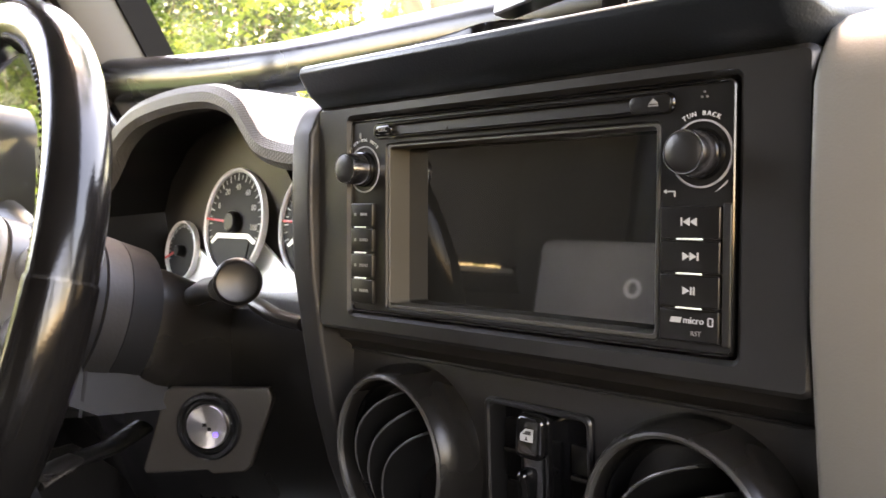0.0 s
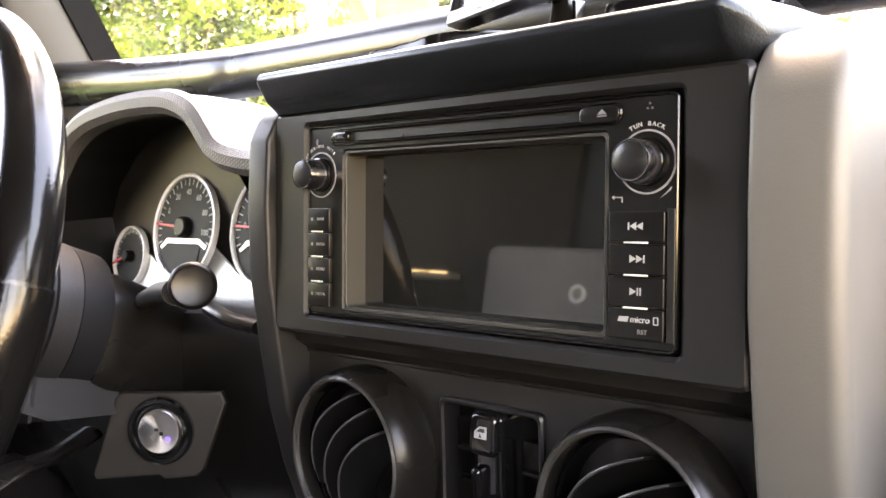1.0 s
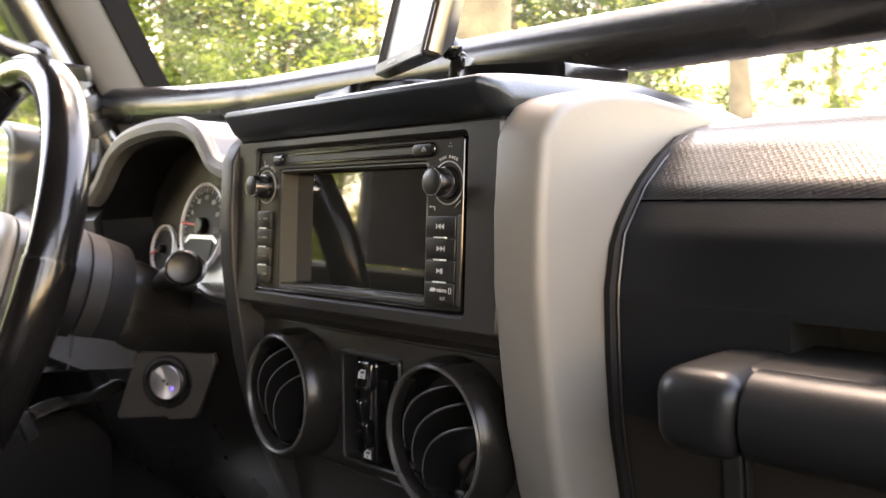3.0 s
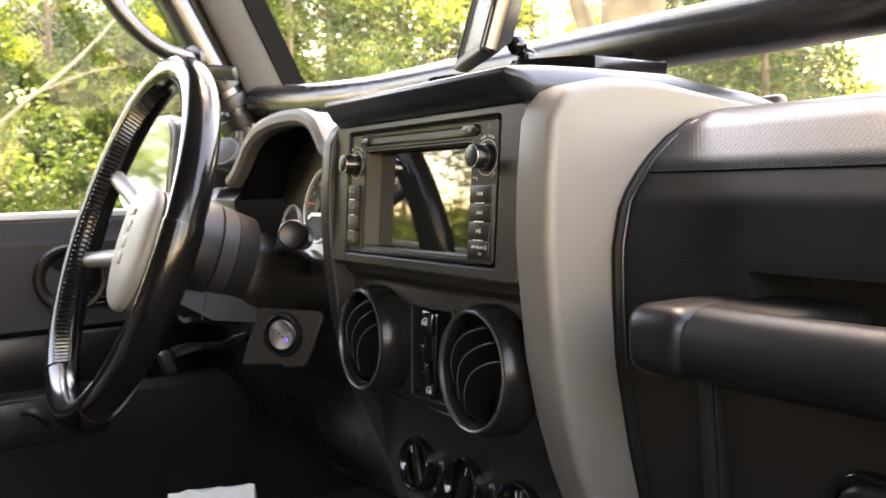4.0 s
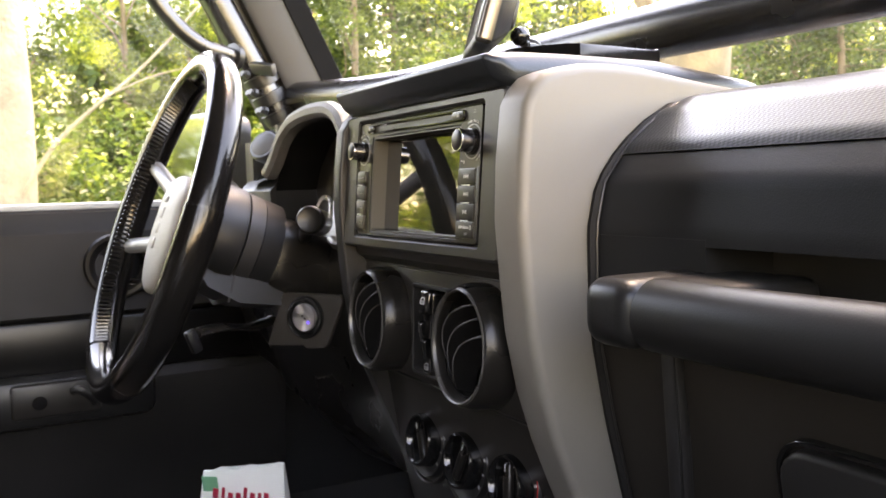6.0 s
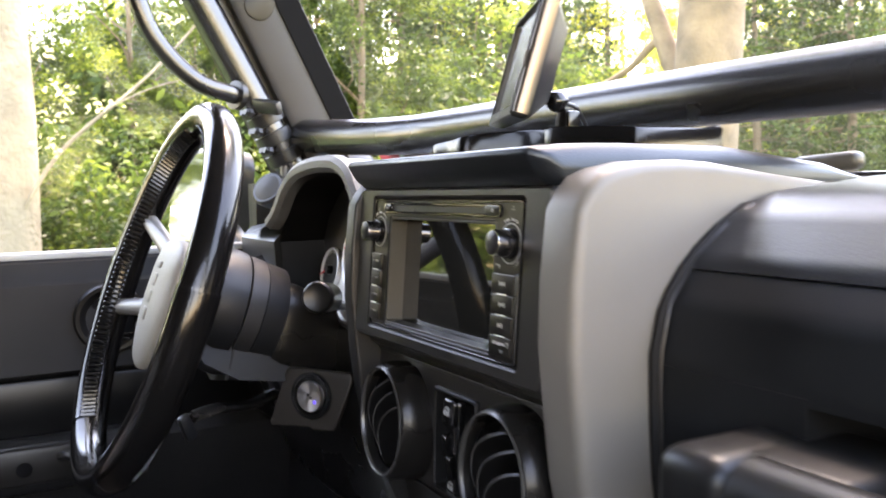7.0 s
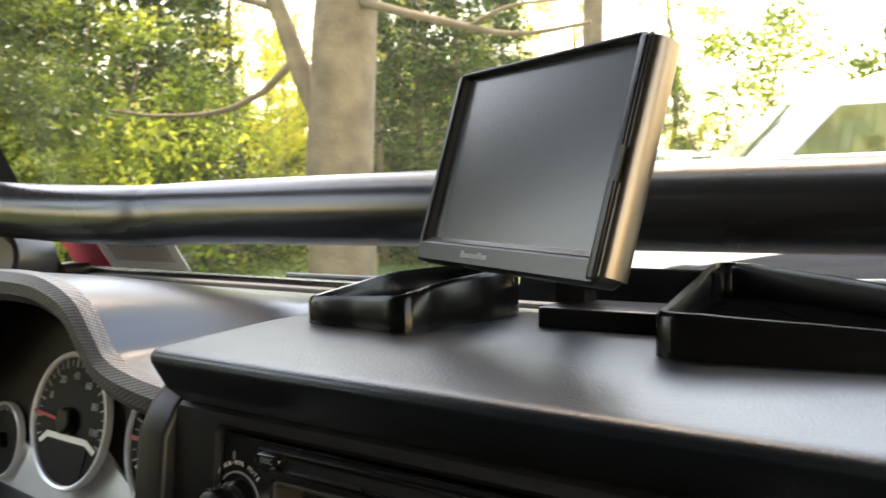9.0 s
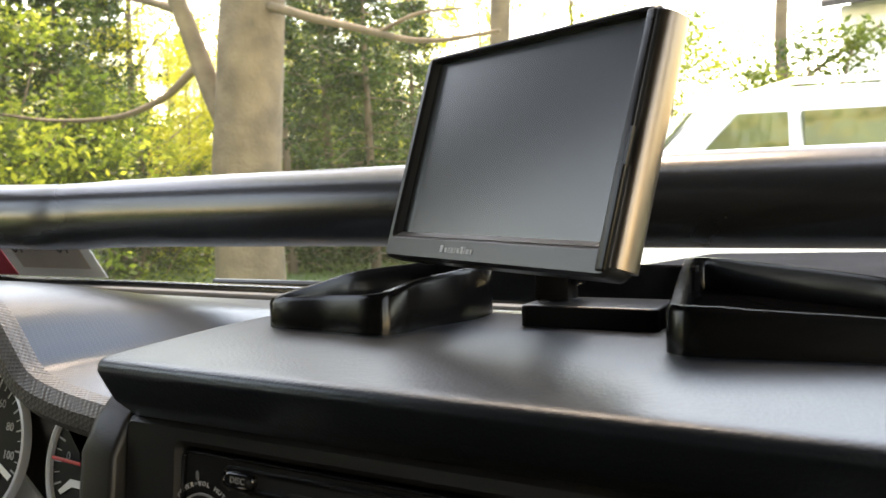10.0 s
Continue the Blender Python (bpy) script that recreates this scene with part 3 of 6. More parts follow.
# side keys
for i in range(4):
    y = 0.0005 - 0.0133 * i
    b = part("key", slab(rrect(0.0175, 0.0125, 0.0008, cx=-0.0985, cy=y), -0.001, 0.0022, 0.0006), FACE, radio)
    words("key_text", ("NAVI", "BAND", "MENU", "MEDIA")[i], 0.0024, PALE, b, pose(-0.0965, y + 0.0004, 0.0024))
    part("key_icon", block(0.0016, 0.0016, 0.0002, 0, -0.1035, y + 0.0004, 0.0023), PALE, b)
    if i < 3:
        part("key_light", block(0.0088, 0.0008, 0.0012, 0.0003, -0.099, y - 0.0062, 0.0026), LEDW, b, "lit bar")
    y = -0.0015 - 0.0128 * i
    b = part("key", slab(rrect(0.0245, 0.012, 0.0008, cx=0.0912, cy=y), -0.001, 0.0022, 0.0006), FACE, radio)
    if i < 3:
        part("key_light", block(0.0105, 0.0007, 0.0012, 0.0003, 0.0915, y - 0.0062, 0.0026), LEDW, b, "lit bar")
        tri = lambda cx, s: slab([(cx - 0.0014 * s, -0.0015), (cx - 0.0014 * s, 0.0015), (cx + 0.0014 * s, 0)], 0, 0.0002)
        bar = lambda cx: slab(rrect(0.0006, 0.003, 0.0001, 2, cx, 0), 0, 0.0002)
        icons = ([bar(-0.0034), tri(-0.0015, -1), tri(0.0014, -1)], [tri(-0.0014, 1), tri(0.0015, 1), bar(0.0034)], [tri(-0.0012, 1), bar(0.0008), bar(0.002)])[i]
        part("key_icon", joined(icons), WHITE, b, m=pose(0.0915, y + 0.0002, 0.0023))
    else:
        words("key_text", "micro", 0.0036, WHITE, b, pose(0.0935, y + 0.002, 0.0024))
        part("card_mark", joined([slab([(-0.0025, -0.001), (0.0018, -0.001), (0.0025, 0.001), (-0.0018, 0.001)], 0, 0.0002)]), WHITE, b, m=pose(0.0862, y + 0.002, 0.0023))
        part("card_icon", plate(rrect(0.0022, 0.0032, 0.0004, 3, 0, 0), rrect(0.0014, 0.0024, 0.0002, 3, 0, 0), 0, 0.0002, 0.00005), WHITE, b, m=pose(0.1003, y + 0.002, 0.0023))
        words("key_text", "RST", 0.0026, PALE, b, pose(0.0945, y - 0.0028, 0.0024))
part("side_strip", slab(rrect(0.0034, 0.052, 0.0006, cx=0.1058, cy=-0.0205), -0.001, 0.0016, 0.0005), SATIN, radio)

# ---- passenger dashboard ----
dash = thing("dashboard", pose(0.55, 0.2, 0.62), "dark grey passenger dashboard with pebbled upper pad", "car dashboard")
DI = pose(0.55, 0.2, 0.62).inverted()


def dash_skin(z0, z1, x0, x1, out=0.0, top=False, y_back=0.3):
    pts = [(interp([(z, y) for z, y in SEAM], z0 + (z1 - z0) * i / 14) - out, z0 + (z1 - z0) * i / 14) for i in range(15)]
    if top:
        pts += [(0.23, 1.2105), (0.3, 1.2135), (0.345, 1.2095)]
    pts += [(y_back, z1 - 0.02 if top else z1), (y_back, z0)]
    return moved(loft([[(x, y, z) for y, z in pts] for x in (x0, x0 + 0.002, x1)]), DI)


part("upper_pad", dash_skin(1.1605, 1.206, 0.176, 0.98, 0.001, True, 0.345), PAD, dash, "pebbled soft upper pad")
part("front_skin", dash_skin(1.104, 1.1595, 0.176, 0.98), SKIN, dash)
part("recess_back", dash_skin(1.045, 1.106, 0.176, 0.98, -0.055, False, 0.3), BLACK, dash, "dark hollow behind the handle")
part("lower_skin", dash_skin(0.80, 1.046, 0.176, 0.98), mat("lower_dash_plastic", (0.0125, 0.0108, 0.0094), 0.5, grain=1100, bump=0.3, vary=0.15, spec=0.25), dash, "dark brown-grey lower panel")
part("recess_end", dash_skin(1.044, 1.108, 0.176, 0.274, 0.0004), SKIN, dash)
gasket = []
for x, o in ((0.1715, 0.0), (0.1715, 0.004), (0.1755, 0.0048), (0.1775, 0.0)):
    gasket.append([(x, interp(SEAM, z) - o, z) for z in np.linspace(0.7, 1.2075, 44)])
part("gasket", moved(loft(gasket, closed=False, caps=False), DI), mat("matte_gasket", (0.006, 0.006, 0.006), 0.7, bump=0, spec=0.15), dash, "black edge gasket")
part("seam_bead", moved(tube([(0.1785, interp(SEAM, z) - 0.0012, z) for z in np.linspace(0.7, 1.2075, 40)], 0.0009, 6), DI), SATIN, dash)
part("pillar_slot", moved(block(0.011, 0.012, 0.22, 0.002), DI @ pose(0.2455, 0.0565, 0.93, 4, 0, 0)), BLACK, dash)
part("slot_bead", moved(block(0.0014, 0.006, 0.22, 0.0005), DI @ pose(0.2528, 0.054, 0.93, 4, 0, 0)), SATIN, dash)

glove = tagged(new("glovebox_lid"), "black glovebox lid")
glove.parent, glove.matrix_basis = dash, DI @ face_frame(0.56, 0.062, 0.93, -10)
part("lid_panel", slab(rrect(0.47, 0.15, 0.018), -0.004, 0.006, 0.003), BLACK, glove)
part("lid_groove", plate(rrect(0.48, 0.16, 0.022), rrect(0.474, 0.154, 0.019), -0.004, 0.0015, 0.0004), GLOSS, glove)

grab = thing("grab_handle", pose(0.5, 0.005, 1.076), "black moulded passenger grab handle", "grab handle")
GI = pose(0.5, 0.005, 1.076).inverted()
HZ, HY = 1.0705, 0.004
part("grip", moved(tube(smooth_path([(0.280, HY, HZ), (0.33, HY, HZ), (0.6, HY, HZ + 0.002), (0.82, HY, HZ + 0.003)], 6), 0.0185, 28, 1.08), GI), RUBBER, grab)
part("end_cap", moved(block(0.043, 0.082, 0.0392, 0.0125, 0, 0, 0, 5), GI @ pose(0.2585, HY + 0.0215, HZ - 0.0004)), RUBBER, grab, "blocky moulded end")
part("bracket", moved(block(0.085, 0.075, 0.034, 0.008, 0, 0, 0, 3), GI @ pose(0.284, HY + 0.040, HZ + 0.0015)), RUBBER, grab, "moulded bracket into the dashboard")
part("far_end", moved(tube(smooth_path([(0.82, HY, HZ + 0.003), (0.85, HY + 0.015, HZ), (0.855, HY + 0.08, HZ)], 6), 0.0185, 20, 1.08), GI), BLACK, grab)

# ---- driver's dashboard and instruments ----
LIP = [(-0.70, 1.150), (-0.64, 1.158), (-0.595, 1.172), (-0.566, 1.186), (-0.548, 1.199), (-0.528, 1.215), (-0.50, 1.229), (-0.468, 1.238), (-0.415, 1.2435), (-0.361, 1.2435), (-0.332, 1.239), (-0.309, 1.229), (-0.294, 1.213), (-0.283, 1.201), (-0.265, 1.1945), (-0.235, 1.190), (-0.19, 1.187), (-0.15, 1.186)]
LIP = [(v.x, v.y) for v in smooth_path([(x, z, 0) for x, z in LIP], 4)]
binnacle = thing("instrument_binnacle", pose(-0.415, 0.15, 1.0), "black instrument hood with a pebbled front lip", "instrument cluster")
BI = pose(-0.415, 0.15, 1.0).inverted()
hood = []
for s in range(9):
    u = s / 8
    row = []
    for x, z in LIP:
        base = 1.208
        grow = min(1.0, u * (2.2 if x > -0.28 or x < -0.56 else 1.0))
        zz = z + (base - z) * (grow * grow * (3 - 2 * grow))
        yy = 0.066 + 0.25 * u
        row.append((x - 0.03 * u * (1 if x < -0.415 else -0.6), yy, zz))
    hood.append(row)
part("hood", moved(loft(hood, closed=False, caps=False), BI), HOODSKIN, binnacle, "domed pebbled hood skin")


def lip_ring():
    out = LIP[8:-4]
    rows = []
    n = len(out)

    def inner(i, d):
        a, b = Vector(out[max(0, i - 1)]), Vector(out[min(n - 1, i + 1)])
        t = (b - a).normalized()
        return Vector(out[i]) + Vector((t.y, -t.x)) * d
    for d, y in ((-0.003, 0.070), (-0.0025, 0.061), (0.003, 0.0565), (0.0105, 0.057), (0.0158, 0.062), (0.0172, 0.075)):
        rows.append([(inner(i, d).x, y, inner(i, d).y) for i in range(n)])
    return loft(rows, closed=False, caps=False)


part("lip", moved(lip_ring(), BI), mat("dotted_lip_rubber", (0.085, 0.081, 0.075), 0.36, grain=520, bump=0.8, vary=0.1, cells=True, spec=0.35), binnacle, "pebbled rubber lip")
# dark tunnel round the dials
tun = []
for y, k in ((0.075, 1.0), (0.10, 0.985), (0.135, 0.96)):
    cx, cz = -0.415, 1.15
    ring = [(x, z - 0.013) for x, z in LIP[12:53:4]] + [(-0.262, 1.16), (-0.262, 1.075), (-0.40, 1.062), (-0.575, 1.07), (-0.588, 1.14)]
    tun.append([(cx + (x - cx) * k, y, cz + (z - cz) * k) for x, z in ring])
part("tunnel", moved(loft(tun, caps=False), BI), LOUVRE, binnacle)
CF = face_frame(-0.415, 0.135, 1.135, 12)
part("back_plate", moved(loft([tun[-1], [(x, y + 0.008, z) for x, y, z in tun[-1]]]), BI), mat("smoked_panel", (0.012, 0.0112, 0.0105), 0.35, bump=0), binnacle)
part("silver_apron", moved(slab([(-0.15, -0.07), (0.15, -0.07), (0.155, -0.03), (0.10, -0.018), (0.06, -0.045), (-0.0, -0.012), (-0.06, -0.045), (-0.09, -0.03), (-0.15, -0.045)], -0.003, 0.0, 0.0008), BI @ CF), SILVER, binnacle, "silver panel below the dials")


def dial(x, z, r, top, numbers, needle):
    g = tagged(new("dial"), "round dial with a silver ring and red needle")
    g.parent, g.matrix_basis = binnacle, BI @ face_frame(x, 0.126, z, 12)
    part("ring", lathe([(r * 0.99, -0.002), (r * 0.99, 0.002), (r * 0.98, 0.0034), (r * 0.95, 0.0038), (r * 0.915, 0.0028), (r * 0.91, 0.0)], 56, caps=False), SILVER, g, "silver ring")
    part("dial_face", lathe([(r * 0.94, -0.001), (r * 0.94, 0.0005), (0.0001, 0.0006)], 48), DIAL, g)
    part("hub", lathe([(r * 0.2, 0), (r * 0.19, 0.006), (r * 0.15, 0.0075), (0.0001, 0.0076)], 28), LOUVRE, g)
    part("needle", moved(block(r * 0.62, 0.0022, 0.0012, 0.0004, r * 0.48, 0, 0.0062), pose(0, 0, 0, 0, 0, needle)), RED, g, "red needle")
    for i in range(25):
        a = radians(200 - 220 * i / 24)
        part("tick", block(r * (0.09 if i % 2 else 0.14), 0.0006 if i % 2 else 0.0011, 0.0003, 0), WHITE, g, m=pose(r * 0.83 * math.cos(a), r * 0.83 * math.sin(a), 0.0009, 0, 0, math.degrees(a)))
    for text, deg in numbers:
        a = radians(deg)
        words("number", text, r * 0.155, WHITE, g, pose(r * 0.64 * math.cos(a), r * 0.64 * math.sin(a), 0.001))
    if r > 0.04:
        part("display_arch", loft([[(-r * 0.72, -r * 0.36, 0.002), (-r * 0.52, -r * 0.2, 0.002), (r * 0.52, -r * 0.2, 0.002), (r * 0.78, -r * 0.32, 0.002)],
                                   [(-r * 0.66, -r * 0.40, 0.002), (-r * 0.48, -r * 0.29, 0.002), (r * 0.5, -r * 0.29, 0.002), (r * 0.72, -r * 0.39, 0.002)]], closed=False, caps=False), SILVER, g)
        part("display", slab([(-r * 0.45, -r * 0.75), (r * 0.45, -r * 0.75), (r * 0.55, -r * 0.32), (-r * 0.55, -r * 0.32)], 0.0006, 0.0014), DIAL, g)


dial(-0.433, 1.132, 0.050, 0, (("0", 152), ("20", 120), ("40", 88), ("60", 56), ("80", 24), ("100", -8)), 176)
dial(-0.311, 1.132, 0.050, 0, (("0", 176), ("1", 146), ("2", 114), ("3", 82), ("4", 50), ("5", 18)), 178)
dial(-0.534, 1.103, 0.030, 0, (), 200)
# dash below the dials, round the column
under = []
for x, z in ((-0.76, 1.1), (-0.66, 1.12), (-0.59, 1.075), (-0.5, 1.065), (-0.40, 1.072), (-0.30, 1.078), (-0.2, 1.075), (-0.15, 1.08)):
    under.append([(x, 0.075, z), (x, 0.062, z - 0.004), (x, 0.055, z - 0.02), (x, 0.05, z - 0.10), (x, 0.08, z - 0.22), (x, 0.16, z - 0.3), (x, 0.2, z - 0.3), (x, 0.2, z)])
part("lower_dash", moved(loft(under), BI), VENTBLACK, binnacle, "black knee panel below the dials")
part("left_dash", moved(loft([[(x, 0.075, 1.06), (x, 0.07, 1.14), (x, 0.085, 1.155), (x, 0.3, 1.2), (x, 0.3, 1.06)] for x in (-0.76, -0.6)]), BI), BLACK, binnacle)

# ---- dash top out to the windshield ----
top = thing("dash_top", pose(0, 0.3, 1.19), "dark dash top running to the windshield", "dashboard top", kind="structure")
part("shelf", moved(loft([[(x, 0.2, 1.205), (x, 0.24, 1.2075), (x, 0.315, 1.2075), (x, 0.345, 1.2045), (x, 0.36, 1.19), (x, 0.2, 1.19)] for x in (-0.76, -0.2, 0.2, 0.98)]), pose(0, 0.3, 1.19).inverted()), SHELF, top)
part("defroster_grille", joined([block(0.0016, 0.05, 0.003, 0, x, 0.0, 0.0) for x in np.linspace(-0.12, 0.12, 31)] + [block(0.245, 0.002, 0.0032, 0, 0, y, 0) for y in (-0.025, -0.008, 0.008, 0.025)]), SATIN, top, m=pose(0.0, -0.01, 0.0185))
part("cowl_strip", block(1.7, 0.03, 0.006, 0.002), SAND, top, "tan strip at the glass", m=pose(0.1, 0.044, 0.0165, -4, 0, 0))

# ---- start button ----
start = thing("starter_panel", face_frame(-0.304, 0.013, 0.997, 4, 34), "grey panel with a round steel push button", "push button")
part("backing", slab([(-0.053, -0.036), (-0.004, -0.033), (0.0, -0.036), (0.024, -0.034), (0.029, -0.030), (0.049, 0.019), (0.046, 0.0265), (-0.030, 0.0275), (-0.0345, 0.024), (-0.055, -0.032)], -0.006, 0.0, 0.002), mat("grey_panel_plastic", (0.019, 0.0158, 0.013), 0.5, grain=1200), start)
part("bezel", lathe([(0.0245, 0.0), (0.0245, 0.0035), (0.023, 0.005), (0.0205, 0.005), (0.0195, 0.003), (0.0175, 0.0035), (0.0165, 0.002)], 48), GLOSS, start, "ribbed black bezel")
part("button", lathe([(0.0158, 0.0), (0.0158, 0.0048), (0.0152, 0.0056), (0.0145, 0.0054), (0.0001, 0.0050)], 48), BRUSHED, start, "brushed steel button")
part("button_marks", joined([block(0.003, 0.0024, 0.0004, 0, -0.0015, 0.0015, 0.0056), block(0.0028, 0.0026, 0.0004, 0, 0.002, -0.0015, 0.0056)]), BLACK, start)
part("button_light", lathe([(0.0022, 0.005), (0.0020, 0.0058), (0.0001, 0.006)], 12), LEDB, start, "small blue light", m=pose(0.0065, -0.0055, 0))

# ---- steering wheel ----
WF = face_frame(-0.386, -0.128, 1.107, 20)
wheel = thing("steering_wheel", WF, "black leather steering wheel with a light grey airbag pad", "steering wheel")
WR = 0.189


def rim_point(deg, r=WR, z=0.0):
    a = radians(deg)
    return (r * math.cos(a), r * math.sin(a), z)


def rim_arc(a0, a1, n, r):
    return [rim_point(a0 + (a1 - a0) * i / n) for i in range(n + 1)]


part("rim", tube([rim_point(360 * i / 96) for i in range(96)], 0.0165, 24, 1.12, closed=True), LEATHER, wheel, "shiny worn black leather rim")
for a0, a1 in ((-60, 6), (174, 240)):
    part("rim_wrap", tube(rim_arc(a0, a1, 26, 0), 0.0172, 24, 1.12), LEATHER, wheel)
for a in (6, 174, 240, -60):
    part("rim_seam", tube([Vector(rim_point(a - 0.35)), Vector(rim_point(a + 0.35))], 0.01735, 24, 1.12), STITCH, wheel)
beads = []
for i in range(72):
    for deg in (100 + 140 * i / 71, 80 - 140 * i / 71):
        beads.append(moved(block(0.0175, 0.0034, 0.0046, 0.0014, seg=1), pose(*rim_point(deg, WR - 0.0152, 0.0068), 0, -66, deg)))
tagged(part("stitching", joined(beads), STITCH, wheel, "cross stitching along the inner rim"), kind="stuff")
pad_o = [(0.066, 0.022), (0.062, 0.042), (0.042, 0.056), (0.0, 0.061), (-0.042, 0.056), (-0.062, 0.042), (-0.066, 0.022), (-0.068, -0.01), (-0.058, -0.045), (-0.035, -0.07), (0.0, -0.078), (0.035, -0.07), (0.058, -0.045), (0.068, -0.01)]
pad_s = [tuple(v)[:2] for v in smooth_path([(x, y, 0) for x, y in pad_o + pad_o[:1]], 4)][:-1]
pad = loft([[(x * k * 0.86, y * k, z) for x, y in pad_s] for k, z in ((0.97, -0.016), (1.0, -0.014), (1.0, -0.011), (0.98, -0.008), (0.93, -0.0055), (0.75, -0.0025), (0.45, -0.0008), (0.15, 0.0))])
part("pad_back", loft([[(x * k * 0.96, y * k, z) for x, y in pad_s] for k, z in ((0.8, -0.055), (0.92, -0.045), (0.97, -0.034), (0.985, -0.028), (0.985, -0.0155))]), mat("grey_pad_surround", (0.065, 0.062, 0.058), 0.45, grain=1100), wheel, "smooth grey pad surround")
padob = part("airbag_pad", pad, PADGREY, wheel, "light grey grained airbag pad")
part("pad_badge", joined([block(0.016, w, 0.003, 0.001, -0.004, y, -0.0006) for y, w in ((0.030, 0.007), (0.014, 0.013), (-0.004, 0.013), (-0.022, 0.013))]), mat("embossed_grey", (0.15, 0.14, 0.128), 0.45), padob, "raised emblem, plain bars")
for deg, w in ((155, 0.011), (191, 0.010), (25, 0.011), (-11, 0.010)):
    a = radians(deg)
    part("spoke", tube([(0.055 * math.cos(a), 0.055 * math.sin(a), -0.030), (0.11 * math.cos(a), 0.11 * math.sin(a), -0.026), (0.182 * math.cos(a), 0.182 * math.sin(a), -0.002)], lambda u: 0.0125 - 0.003 * u, 16, 0.8), SPOKE, wheel, "satin silver spoke")

# ---- steering column ----
column = thing("steering_column", WF, "slate grey steering column shroud with stalks", "steering column")
part("collar", moved(lathe([(0.050, -0.046), (0.060, -0.049), (0.0625, -0.065), (0.0615, -0.082), (0.052, -0.086)], 48), pose(0, 0.006, 0)), COLUMN, column, "slate grey collar")
part("collar_ring", moved(lathe([(0.050, -0.083), (0.0600, -0.085), (0.0588, -0.103), (0.050, -0.104)], 48), pose(0, 0.006, 0)), mat("collar_band", (0.0135, 0.0135, 0.01418), 0.45), column)
part("collar_rear", moved(lathe([(0.050, -0.102), (0.0585, -0.104), (0.0565, -0.128), (0.047, -0.132)], 48), pose(0, 0.006, 0)), COLUMN, column)
part("shroud", loft([[(x * k, y * k - d, z) for x, y in rrect(0.112, 0.108, 0.035, 6)] for k, d, z in ((0.88, 0, -0.128), (0.93, 0, -0.14), (0.90, 0.004, -0.18), (0.86, 0.015, -0.3))]), VENTBLACK, column, "black plastic shroud")
part("lower_cover", loft([[(x, y, z) for x, y in ((-0.045, -0.03), (0.045, -0.03), (0.054, -0.066 - d), (0.0, -0.076 - d), (-0.054, -0.066 - d))] for d, z in ((-0.022, -0.052), (-0.014, -0.060), (-0.006, -0.100), (-0.016, -0.150))]), mat("dark_column_plastic", (0.018, 0.018, 0.0186), 0.42, grain=1300), column, "grey lower cover")
part("cover_seam", loft([[(x, y, z) for x, y in ((-0.046, -0.03), (0.046, -0.03), (0.0545, -0.0625), (0.0, -0.0725), (-0.0545, -0.0625))] for z in (-0.086, -0.0885)]), BLACK, column)
CI = WF.inverted()
part("tilt_lever", moved(tube(smooth_path([(-0.385, 0.0, 0.985), (-0.362, -0.037, 0.983), (-0.325, -0.082, 0.992), (-0.302, -0.112, 0.992)], 5), lambda u: 0.0095 - 0.001 * u, 14, 0.5), CI), VENTBLACK, column, "black tilt lever")
part("lever_tip", moved(block(0.010, 0.012, 0.026, 0.003), CI @ pose(-0.300, -0.115, 0.984, 20, 0, 15)), COLUMN, column, "grey lever tip")
stalk = part("wiper_stalk", moved(tube([(-0.345, 0.03, 1.085), (-0.29, 0.012, 1.097), (-0.245, -0.003, 1.103)], lambda u: 0.0075 + 0.001 * u, 16), CI), BLACK, column, "black wiper stalk")
_ax = Vector((0.80, -0.55, 0.12)).normalized()
part("stalk_knob", moved(lathe([(0.0125, -0.045), (0.0138, -0.043), (0.0142, -0.012), (0.0148, -0.011), (0.0148, -0.002), (0.0138, 0.0), (0.0125, 0.0008), (0.0112, 0.0003), (0.0001, 0.0)], 36), CI @ Matrix.Translation((-0.206, -0.014, 1.111)) @ _ax.to_track_quat("Z", "Y").to_matrix().to_4x4()), LOUVRE, stalk, "round black stalk end")
part("turn_stalk", moved(tube([(-0.46, 0.03, 1.09), (-0.53, 0.0, 1.11), (-0.60, -0.015, 1.125)], lambda u: 0.008 + 0.003 * u, 14), CI), BLACK, column)
part("dash_lever", moved(tube([(-0.255, 0.03, 1.086), (-0.22, 0.02, 1.083), (-0.19, 0.022, 1.08)], 0.007, 12, 0.7), CI), BLACK, column)

# ---- dash-mounted roll cage bar ----
bar = thing("dash_bar", pose(0, 0.26, 1.257), "thick black steel tube across the dash", "roll bar")
AI = pose(0, 0.26, 1.257).inverted()
BAR = [(-0.772, 0.168, 1.293), (-0.70, 0.183, 1.288), (-0.60, 0.2, 1.281), (-0.5, 0.217, 1.2775), (-0.46, 0.228, 1.2775), (-0.40, 0.238, 1.279), (-0.2, 0.25, 1.280), (0.0, 0.256, 1.280), (0.2, 0.265, 1.280), (0.45, 0.25, 1.281), (0.80, 0.17, 1.298)]
part("tube", moved(tube(smooth_path(BAR, 8), 0.0252, 32), AI), TUBE, bar)
for x, y, z in ((0.742, 0.182, 1.294),):
    part("end_clamp", moved(lathe([(0.0252, -0.012), (0.0295, -0.011), (0.0295, 0.011), (0.0252, 0.012)], 30), AI @ Matrix.Translation((x, y, z)) @ Vector((-1, 0.2, -0.06)).to_track_quat("Z", "Y").to_matrix().to_4x4()), BLACK, bar, "black end clamp")

